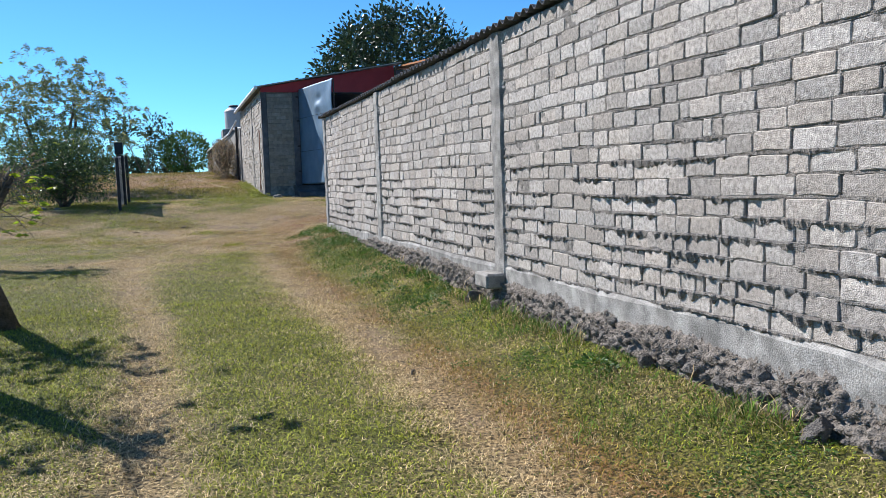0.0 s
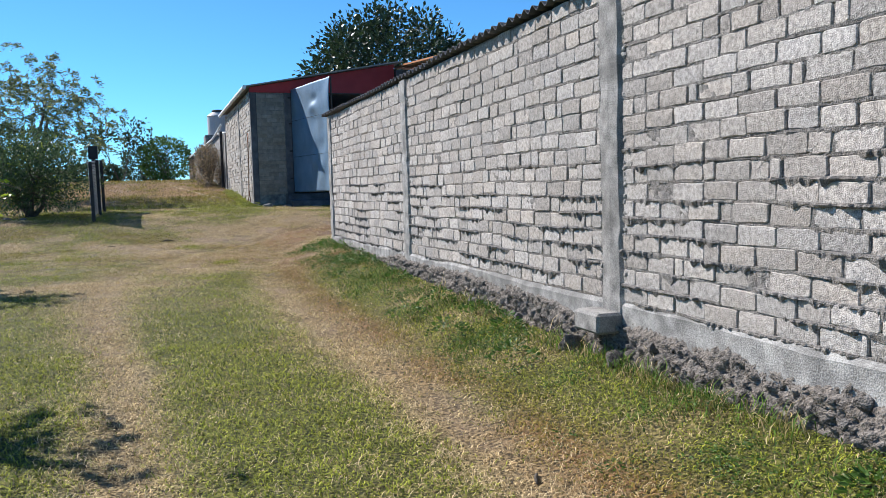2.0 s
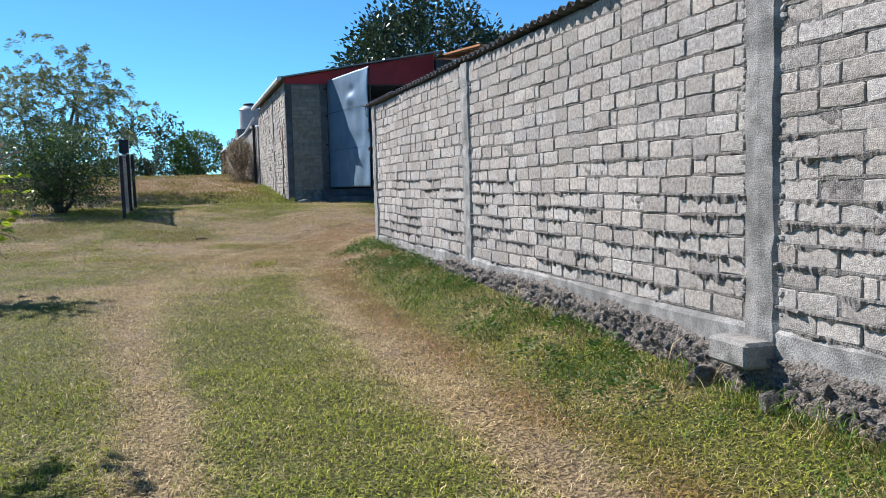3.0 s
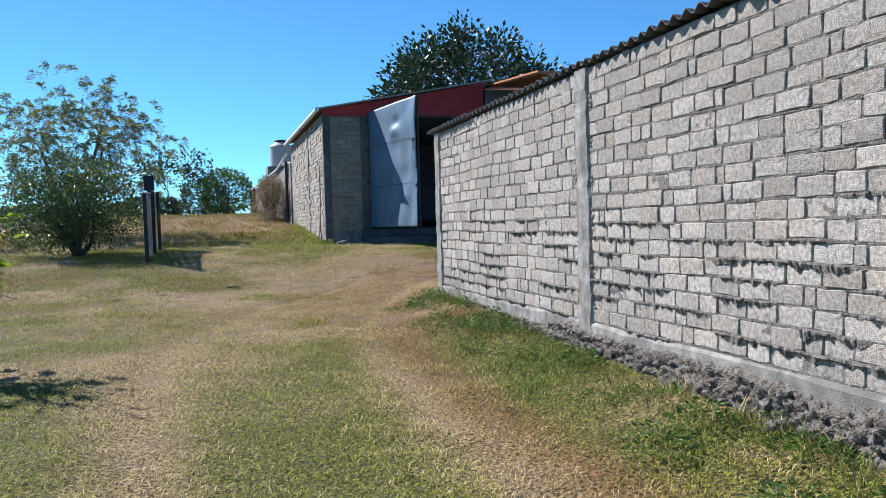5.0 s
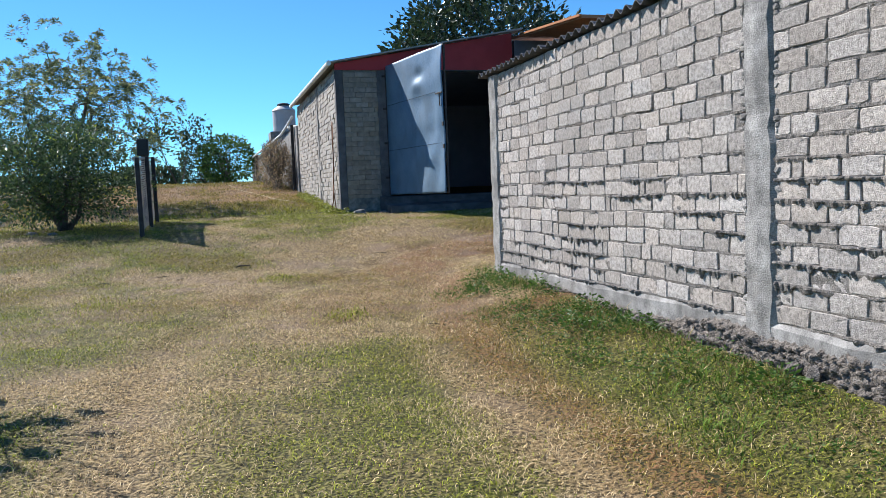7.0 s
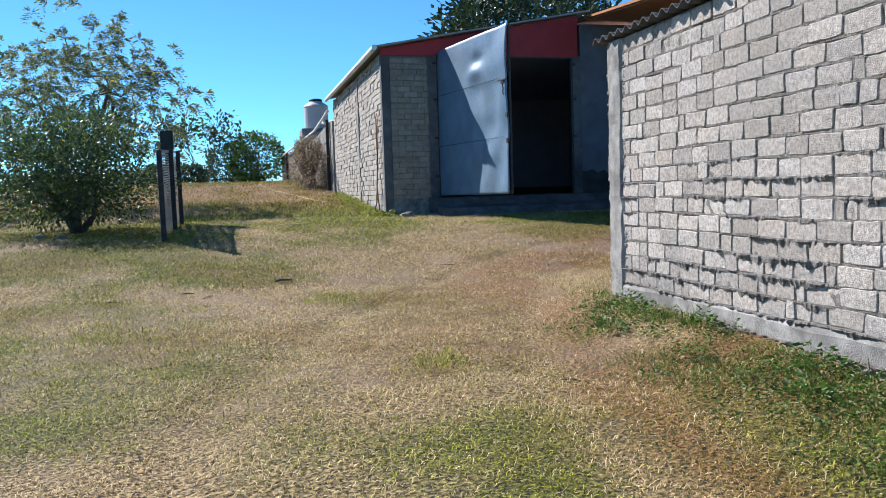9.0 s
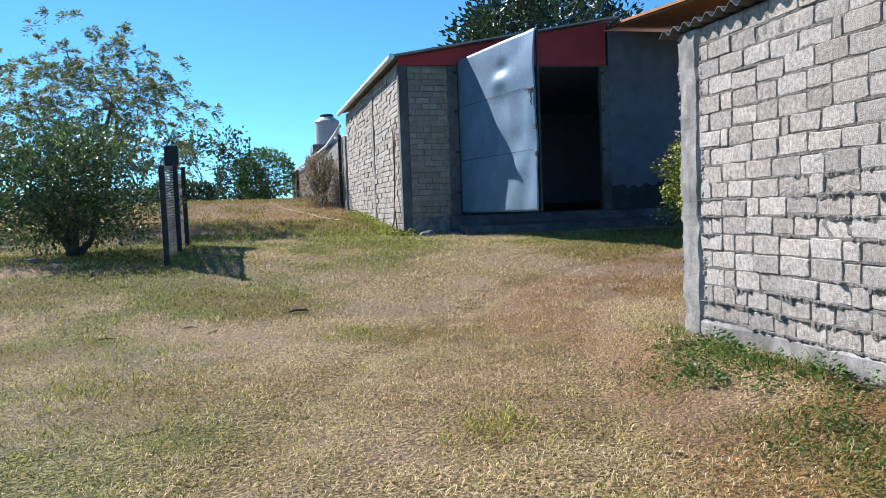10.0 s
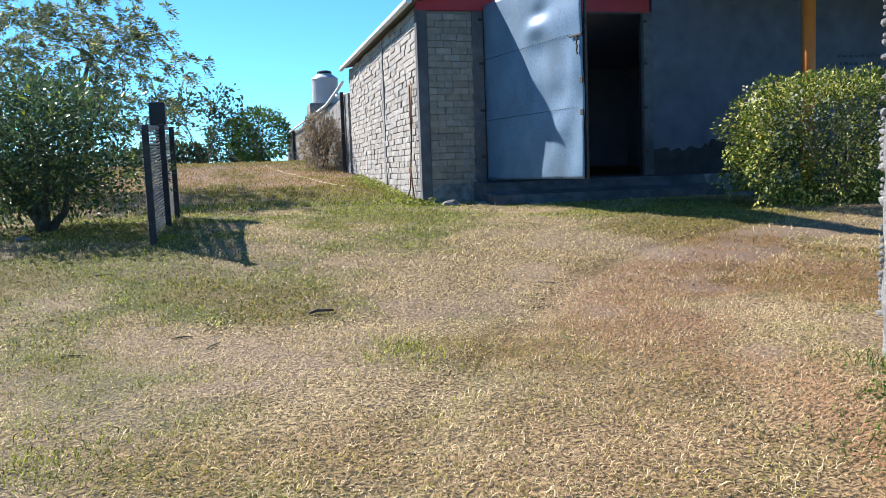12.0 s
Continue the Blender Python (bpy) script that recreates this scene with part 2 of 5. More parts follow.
BLADES = turf("grass_blades", (0.15, 0.095, 0.038), (0.90, 0.71, 0.38), (0.035, 0.055, 0.009), (0.48, 0.51, 0.06), (0.36, 0.15, 0.075), None, True)
STRAW = turf("cut_straw", (0.28, 0.20, 0.10), (0.92, 0.75, 0.46), (0.10, 0.10, 0.03), (0.48, 0.46, 0.11), (0.42, 0.19, 0.11), None, True)

# ---- helpers of this scene ----


def mesh_of(name, verts, faces, material, smooth=False):
    me = bpy.data.meshes.new(name)
    me.from_pydata(verts, [], faces)
    me.materials.append(material)
    if smooth:
        me.polygons.foreach_set("use_smooth", [True] * len(me.polygons))
    return me


def part(name, bm, material, parent, label=""):
    """Links a bmesh as one mesh object under a thing."""
    me = bpy.data.meshes.new(name)
    bm.to_mesh(me)
    bm.free()
    me.materials.append(material)
    ob = new(name, me)
    ob.parent = parent
    if label:
        tagged(ob, label)
    return ob


def smooth(ob):
    ob.data.polygons.foreach_set("use_smooth", [True] * len(ob.data.polygons))
    return ob


def thing(name, x, y, z, label, category, group="", kind="", turn=0):
    ob = new(name)
    ob.matrix_basis = pose(x, y, z, 0, 0, turn)
    return tagged(ob, label, category, group, kind)


def box(bm, x0, y0, z0, x1, y1, z1, bevel=0.0, m=None):
    """A box with bevelled edges, added to bm."""
    made = bmesh.ops.create_cube(bm, size=1)["verts"]
    mat = Matrix.Translation(((x0 + x1) / 2, (y0 + y1) / 2, (z0 + z1) / 2)) @ Matrix.Diagonal((x1 - x0, y1 - y0, z1 - z0, 1))
    bmesh.ops.transform(bm, matrix=mat, verts=made)
    if bevel:
        edges = list({e for v in made for e in v.link_edges})
        made = list({v for f in bmesh.ops.bevel(bm, geom=edges, offset=bevel, segments=1, affect="EDGES")["faces"] for v in f.verts} | {v for v in made if v.is_valid})
    if m is not None:
        bmesh.ops.transform(bm, matrix=m, verts=[v for v in made if v.is_valid])
    return bm


def boxed(*a, **k):
    return box(bmesh.new(), *a, **k)


def tube(bm, points, radii, sides=6):
    """A tapered tube along points."""
    rings = []
    for i, p in enumerate(points):
        p = Vector(p)
        ahead = Vector(points[min(i + 1, len(points) - 1)]) - Vector(points[max(i - 1, 0)])
        q = ahead.to_track_quat("Z", "Y")
        rings.append([bm.verts.new(p + q @ Vector((math.cos(2 * math.pi * k / sides) * radii[i], math.sin(2 * math.pi * k / sides) * radii[i], 0))) for k in range(sides)])
    for a, b in zip(rings, rings[1:]):
        for k in range(sides):
            bm.faces.new((a[k], a[(k + 1) % sides], b[(k + 1) % sides], b[k]))
    bm.faces.new(rings[0][::-1])
    bm.faces.new(rings[-1])
    return bm


def interp(x, xs, ys):
    return np.interp(x, xs, ys)


def lattice(ix, iy, seed):
    h = (ix.astype(np.int64) * 374761393 + iy.astype(np.int64) * 668265263 + seed * 974711) & 0x7FFFFFFF
    h = ((h ^ (h >> 13)) * 1274126177) & 0x7FFFFFFF
    return ((h ^ (h >> 16)) & 0xFFFF) / 65535.0


def patchy(x, y, size, seed, octaves=3):
    """Smooth noise from 0 to 1 over arrays of places."""
    x, y = np.asarray(x, float), np.asarray(y, float)
    total, weight, amount = 0, 0, 1.0
    for o in range(octaves):
        u, v = x / size * 2 ** o, y / size * 2 ** o
        iu, iv = np.floor(u), np.floor(v)
        fu, fv = u - iu, v - iv
        fu, fv = fu * fu * (3 - 2 * fu), fv * fv * (3 - 2 * fv)
        a, b = lattice(iu, iv, seed + o), lattice(iu + 1, iv, seed + o)
        c, d = lattice(iu, iv + 1, seed + o), lattice(iu + 1, iv + 1, seed + o)
        total = total + amount * ((a * (1 - fu) + b * fu) * (1 - fv) + (c * (1 - fu) + d * fu) * fv)
        weight, amount = weight + amount, amount * 0.5
    return total / weight


def step01(a, b, x):
    f = np.clip((np.asarray(x, float) - a) / (b - a), 0, 1)
    return f * f * (3 - 2 * f)


# ---- the ground ----
LIE_Y = [-60, -10, 0, 5, 10, 15, 18.5, 20.5, 22.5, 24.5, 26.5, 30, 34.5, 38, 41, 46, 60, 120, 400]
LIE_Z = [-1.0, -0.15, 0.0, 0.09, 0.22, 0.36, 0.45, 0.62, 0.86, 0.95, 1.00, 1.25, 1.50, 1.80, 2.03, 2.15, 2.1, 1.5, 0.0]


def rut_left(y):
    return interp(y, [0, 4, 8, 10.5, 12.2, 14, 16.2, 18.5, 20.4, 22, 24], [-0.2, -0.21, -0.27, -0.60, -0.68, -0.48, 0.35, 1.85, 3.8, 6.6, 12])


def rut_right(y):
    return interp(y, [0, 3.1, 5.7, 8.5, 10, 12.3, 14.3, 16, 18.1, 19.5, 21, 22.5], [1.55, 1.49, 1.45, 1.35, 1.27, 1.24, 1.45, 2.05, 3.1, 4.5, 7.0, 12])


def height(x, y):
    x, y = np.asarray(x, float), np.asarray(y, float)
    z = interp(y, LIE_Y, LIE_Z)
    z = z + (0.13 + 0.06 * step01(6.5, 4, y)) * step01(1.8, 2.6, x) * step01(24, 15, y)
    z = z - 0.028 * np.clip(-x - 3, 0, 30) * step01(26, 40, y)
    for rut in (rut_left, rut_right):
        z = z - 0.035 * np.exp(-((x - rut(y)) / 0.22) ** 2) * step01(24, 18, y)
    z = z + 0.06 * (patchy(x, y, 2.3, 3) - 0.5) * step01(60, 30, y) + 0.025 * (patchy(x, y, 0.35, 5, 2) - 0.5)
    return z


def lawn(x, y):
    """The shares of green, red-brown and bare ground at places."""
    n1, n2, n3 = patchy(x, y, 1.6, 11), patchy(x, y, 0.6, 17), patchy(x, y, 3.5, 23)
    rl, rr = np.exp(-((x - rut_left(y)) / 0.30) ** 2), np.exp(-((x - rut_right(y)) / 0.27) ** 2)
    track = np.clip(np.maximum(rl, rr), 0, 1)
    field = step01(11.5, 15, y)
    mid = 0.5 * (rut_left(y) + rut_right(y))
    worn = np.exp(-((x - mid) / (0.95 + 0.12 * np.clip(y - 14, 0, 9))) ** 2) * step01(12.5, 15, y) * step01(25, 20, y)
    # beside the path: a green strip and green edges between pale tracks
    path = 1.0 * (0.90 + 1.7 * (n1 - 0.44)) + 0.6 * (n2 - 0.5)
    path = path + 0.9 * step01(1.7, 2.3, x) * (n2 - 0.52)
    path = path * (1 - 0.92 * track) * (0.8 + 0.4 * n3)
    # the field: patches of yellow-green, straw and reddish litter
    open_g = 0.62 + 3.0 * (n1 - 0.5) + 1.0 * (n3 - 0.5) + 1.5 * (n2 - 0.5) + 0.15 * step01(0.3, -0.8, x)
    open_g = open_g * (1 - 0.68 * worn) + 0.25 * step01(-0.6, -2.0, x) * step01(19, 15, y)
    open_g = open_g + 0.40 * step01(0.8, 2.2, x) * step01(23.5, 26, y) * step01(3.4, 2.4, x) - 0.45 * step01(28, 36, y)
    g = path * (1 - field) + open_g * field
    red = 0.8 * np.exp(-((x - rut_right(y) - 0.33) / 0.22) ** 2) * step01(18, 13, y) * step01(0.25, 0.45, n1)
    red = red + field * step01(26, 21, y) * (0.5 * worn * step01(0.40, 0.58, n3) + 0.85 * step01(1.7, 2.4, x) * step01(21, 17, y) * step01(0.30, 0.5, n1) + 0.45 * step01(0.48, 0.62, n1)) + 0.5 * step01(26, 30, y)
    bare = 0.35 * step01(0.60, 0.74, n2) * track * (1 - field) + field * (0.6 * step01(0.54, 0.64, patchy(x, y, 1.1, 29)) * (0.5 + 0.5 * worn) + 0.10 * worn)
    return np.clip(g, 0.02, 0.95), np.clip(red, 0, 0.9), np.clip(bare, 0, 1)


def ticks(lo, a, b, hi, step, grow=1.35):
    t = list(np.arange(a, b, step))
    d, v = step * grow, a
    head, tail = [], []
    while v > lo:
        v -= d
        head.append(v)
        d *= grow
    d, v = step * grow, t[-1]
    while v < hi:
        v += d
        tail.append(v)
        d *= grow
    return np.array(head[::-1] + t + tail)


def make_ground():
    xs, ys = ticks(-300, -7, 10, 300, 0.09), ticks(-60, 1, 30, 500, 0.09, 1.12)
    gx, gy = np.meshgrid(xs, ys)
    gx, gy = gx.ravel(), gy.ravel()
    gz = height(gx, gy)
    w, h = len(xs), len(ys)
    i = (np.arange(h - 1)[:, None] * w + np.arange(w - 1)[None, :]).ravel()
    faces = np.stack([i, i + 1, i + w + 1, i + w], 1)
    me = mesh_of("ground", np.stack([gx, gy, gz], 1).tolist(), faces.tolist(), GROUND, True)
    for key, value in zip(("green", "red", "bare"), lawn(gx, gy)):
        me.attributes.new(key, "FLOAT", "POINT").data.foreach_set("value", value.astype(np.float32))
    return tagged(new("ground", me), "dry mown grass with two worn straw-coloured wheel tracks", "ground", kind="structure")


def at(x, y):
    return float(height(np.array([x]), np.array([y]))[0])


make_ground()

# ---- the block wall beside the path ----
WALL_TURN = -0.75          # degrees by which the wall leaves the world's y
WALL_X, WALL_Y0, WALL_Y1 = 2.735, -4.0, 16.10
BEAM_LOW, BEAM_TOP, WALL_TOP, LONG, THICK = 0.47, 0.62, 2.645, 0.272, 0.14
WALL_AT = pose(WALL_X, 6.7, 0, 0, 0, WALL_TURN) @ pose(0, -6.7, 0)
PILLARS = (1.85, 6.72, 11.42, 15.98)
BAYS = ((1.98, 6.60, 19), (6.84, 11.30, 18), (11.54, 15.87, 17))   # from, to, courses


def rough_block(seed, lx, ly, lz, chip=0.009):
    """A cast block with worn corners and a ragged outline; the face towards -x is the seen one."""
    rnd = random.Random(seed)
    cu = min(0.94, 1 - 0.02 / ly)
    edge = [(-cu, -1), (-0.3, -1), (0.3, -1), (cu, -1), (1, -0.78), (1, 0.78), (cu, 1), (0.3, 1), (-0.3, 1), (-cu, 1), (-1, 0.78), (-1, -0.78)]
    n = len(edge)
    verts = []
    shape = [(rnd.uniform(-chip, chip * 0.35), rnd.uniform(-chip, chip * 0.35)) for _ in edge]
    for x, inset, j in ((0.0, 0.005, 1.0), (0.006, 0.0, 0.85), (lx, 0.0, 0.0)):
        for (u, v), (a, b) in zip(edge, shape):
            verts.append((x + (rnd.uniform(-0.0012, 0.003) if x == 0 else 0), u * (ly / 2 - inset) + math.copysign(a * j, u) * (abs(u) > 0.5), v * (lz / 2 - inset) + math.copysign(b * j, v)))
    verts.append((rnd.uniform(-0.0015, 0.001), rnd.uniform(-0.03, 0.03), rnd.uniform(-0.01, 0.01)))
    faces = []
    for k in range(n):
        m = (k + 1) % n
        faces += [(k, m, 3 * n), (m, k, n + k, n + m), (n + m, n + k, 2 * n + k, 2 * n + m)]
    return verts, faces


def course_wave(y, r):
    return 0.007 * math.sin(y * 2.1 + r * 0.3) + 0.004 * math.sin(y * 5.3 + r * 1.9)


def brickwork(host, spans, z0, course, length, near, seed, mat_one, mat_many, label, x=0.0, warp=0.0028, joint=0.007, odd=0.10):
    """Courses of blocks on the plane x of host, in spans of (from, to, courses); those with near(y) are parts of their own, the rest one joined mesh."""
    rnd = random.Random(seed)
    kinds = {}
    sizes = (1.0, 0.5, 0.75, 0.33)
    for s in sizes:
        for v in range(7):
            kinds[s, v] = rough_block(seed * 100 + int(s * 100) + v, 0.06, length * s - joint * rnd.uniform(0.7, 1.4), course - joint * rnd.uniform(0.8, 1.3))
    meshes = {k: mesh_of("block", a, b, mat_one) for k, (a, b) in kinds.items()}
    verts, faces, count = [], [], 0
    for a, b, rows in spans:
        for r in range(rows):
            z = z0 + (r + 0.5) * course
            y = b
            first = True
            while y - a > 0.05:
                s = 0.5 if first and r % 2 else 1.0
                if not first and rnd.random() < odd:
                    s = rnd.choice((0.5, 0.75, 0.75, 0.33))
                first = False
                left = (y - a) / length
                if left < s + 0.2:
                    s = 1.0 if left > 0.87 else 0.75 if left > 0.62 else 0.5 if left > 0.40 else 0.33
                cy = y - s * length / 2
                y -= s * length
                key = (s, rnd.randrange(7))
                out = x + rnd.gauss(0, warp)
                m = pose(out, cy, z + course_wave(cy, r) + rnd.gauss(0, 0.0022), rnd.gauss(0, 0.45), rnd.gauss(0, 0.7), rnd.gauss(0, 0.5))
                if near(cy, z) and count < 298:
                    ob = new("block", meshes[key])
                    ob.parent = host
                    ob.matrix_basis = m
                    count += 1
                else:
                    base = len(verts)
                    vs, fs = kinds[key]
                    verts += [tuple(m @ Vector(v)) for v in vs]
                    faces += [tuple(i + base for i in f) for f in fs]
    if verts:
        ob = new("block_course", mesh_of("block_course", verts, faces, mat_many))
        ob.parent = host
        tagged(ob, label, kind="stuff")


def strip_mesh(rings):
    """Quads between successive open rings, given as an array of ring, point, xyz."""
    n, k = rings.shape[:2]
    i = (np.arange(n - 1)[:, None] * k + np.arange(k - 1)[None, :]).ravel()
    return rings.reshape(-1, 3), np.stack([i, i + k, i + k + 1, i + 1], 1)


def joint_mortar(host):
    """Mortar in the bed joints: rough and nearly flush above, squeezed out in ragged ledges and drips in the lower courses."""
    verts, faces, base = [], [], 0
    for a, b, rows in BAYS:
        course = (WALL_TOP - BEAM_TOP) / rows
        for r in range(rows):
            y = np.arange(a - 0.01, b + 0.01, 0.010)
            z = BEAM_TOP + r * course + 0.007 * np.sin(y * 2.1 + r * 0.3) + 0.004 * np.sin(y * 5.3 + r * 1.9)
            row = np.full(len(y), 3.7 * r)
            low = np.clip(0.10 + step01(1.75, 1.35, z) * 0.9 * (0.55 + 0.9 * patchy(y, row, 1.3, 33)), 0, 1.1)
            where = step01(0.40, 0.60, patchy(y, row * 1.3, 0.55, 31, 2))
            rag, drip = patchy(y, row, 0.026, 37, 2), patchy(y, row * 1.7, 0.052, 39, 2)
            fine = patchy(y, row * 2.3, 0.016, 43, 1) - 0.5
            out = -0.005 + 0.006 * fine + where * low * (0.010 + 0.055 * np.clip(rag - 0.25, 0, 1) ** 1.3)
            hang = 0.007 + 0.004 * fine + where * low * (0.002 + 0.085 * np.clip(drip - 0.32, 0, 1) ** 1.2)
            up = 0.007 + 0.004 * patchy(y, row, 0.05, 41, 1)
            rings = np.stack([np.stack([np.full(len(y), 0.014), y, z + up + 0.002], 1), np.stack([-out * 0.75, y, z + up], 1), np.stack([-out, y + 0.004 * fine, z - 0.002], 1),
                              np.stack([-out * 0.55 + 0.002, y, z - hang], 1), np.stack([np.full(len(y), 0.014), y, z - hang - 0.002], 1)], 1)
            v, f = strip_mesh(rings)
            verts.append(v)
            faces.append(f + base)
            base += len(v)
    me = mesh_of("squeezed_mortar", np.concatenate(verts).tolist(), np.concatenate(faces).tolist(), MORTAR)
    ob = new("squeezed_mortar", me)
    ob.parent = host
    return tagged(ob, "ragged grey mortar squeezed out of the joints", kind="stuff")


def lumps(name, host, places, material, seed, label):
    """Many small squeezed-out lumps, joined: each place is x, y, z, size, hang."""
    rnd = random.Random(seed)
    bm = bmesh.new()
    bmesh.ops.create_icosphere(bm, subdivisions=1, radius=1)
    base = [v.co.copy() for v in bm.verts]
    tris = [tuple(v.index for v in f.verts) for f in bm.faces]
    bm.free()
    verts, faces = [], []
    for x, y, z, size, hang in places:
        n0 = len(verts)
        long, skew = rnd.uniform(0.9, 1.9), rnd.uniform(-0.5, 0.5)
        for c in base:
            k = rnd.uniform(0.75, 1.25)
            verts.append((x + c.x * size * 0.65 * k, y + c.y * size * long * k + skew * c.z * size, z + c.z * size * hang * k * (1.3 if c.z < 0 else 0.6)))
        faces += [tuple(n0 + i for i in f) for f in tris]
    ob = new(name, mesh_of(name, verts, faces, material))
    ob.parent = host
    return tagged(ob, label, kind="stuff")


def make_wall():
    wall = thing("wall_path", 0, 0, 0, "long wall of rough grey-beige concrete blocks with ragged mortar joints", "wall", kind="structure")
    wall.matrix_basis = WALL_AT
    # mortar body behind the faces of the blocks
    part("mortar_core", boxed(0.03, WALL_Y0, BEAM_TOP - 0.02, THICK, WALL_Y1 - 0.2, WALL_TOP), MORTAR, wall, "grey mortar behind the blocks")
    ys, zs = np.arange(1.6, 15.9, 0.022), np.linspace(BEAM_TOP - 0.015, WALL_TOP, 90)
    gy, gz = np.meshgrid(ys, zs, indexing="ij")
    depth = 0.011 - 0.016 * (patchy(gy, gz, 0.05, 45, 2) - 0.4)
    face, quads = strip_mesh(np.stack([depth, gy, gz], 2))
    ob = new("joint_face", mesh_of("joint_face", face.tolist(), quads.tolist(), MORTAR))
    ob.parent = wall
    bm = bmesh.new()
    rnd = random.Random(5)
    y = WALL_Y0
    cuts = list(np.arange(WALL_Y0, WALL_Y1 + 0.01, 0.25))
    rings = []
    for y in cuts:
        w = 0.008 * math.sin(y * 2.2) + rnd.uniform(-0.006, 0.006)
        rings.append([bm.verts.new((px, y, pz)) for px, pz in ((-0.012 + w, BEAM_LOW - 0.1), (-0.016 + w, BEAM_TOP - 0.03 + w), (0.004 + w, BEAM_TOP - 0.004 + w * 0.5), (0.20, BEAM_TOP - 0.004), (0.20, BEAM_LOW - 0.1))])
    for a, b in zip(rings, rings[1:]):
        for k in range(5):
            bm.faces.new((a[k], a[(k + 1) % 5], b[(k + 1) % 5], b[k]))
    bm.faces.new(rings[0][::-1])
    bm.faces.new(rings[-1])
    bmesh.ops.recalc_face_normals(bm, faces=bm.faces)
    part("ground_beam", bm, BEAM, wall, "smooth grey concrete ground beam")
    for i, py in enumerate(PILLARS):
        bm = bmesh.new()
        rings = []
        for k in range(26):
            z = BEAM_LOW + 0.02 + k * (WALL_TOP + 0.0 - BEAM_LOW - 0.02) / 25
            a, b = rnd.uniform(-0.012, 0.012), rnd.uniform(-0.012, 0.012)
            o = rnd.uniform(-0.006, 0.006)
            rings.append([bm.verts.new((px, py + dy, z)) for px, dy in ((0.02, -0.150 + a), (-0.020 + o, -0.105 + a), (-0.028 + o, 0), (-0.020 + o, 0.105 + b), (0.02, 0.150 + b), (0.2, 0.15), (0.2, -0.15))])
        for p, q in zip(rings, rings[1:]):
            for k in range(7):
                bm.faces.new((p[k], p[(k + 1) % 7], q[(k + 1) % 7], q[k]))
        bm.faces.new(rings[0][::-1])
        bm.faces.new(rings[-1])
        bmesh.ops.recalc_face_normals(bm, faces=bm.faces)
        part("pillar", bm, BEAM if py > 10 else CONCRETE, wall, "poured concrete pillar with rough edges")
    # a block of concrete left standing out at one pillar's foot
    part("pillar_foot", boxed(-0.19, 6.60, BEAM_LOW - 0.05, 0.0, 6.92, BEAM_LOW + 0.085, 0.018), CONCRETE, wall, "protruding rough concrete foot")
    joint_mortar(wall)
    places = []
    rnd = random.Random(8)
    for z in np.arange(0.7, WALL_TOP, 0.035):
        for py in PILLARS:
            for side in (-0.145, 0.145):
                if rnd.random() < 0.6:
                    places.append((0.004, py + side, z, rnd.uniform(0.010, 0.022), 1.2))
    lumps("spilled_concrete", wall, places, CONCRETE, 3, "rough concrete spilled along the pillars' edges")
    return wall


WALL = make_wall()


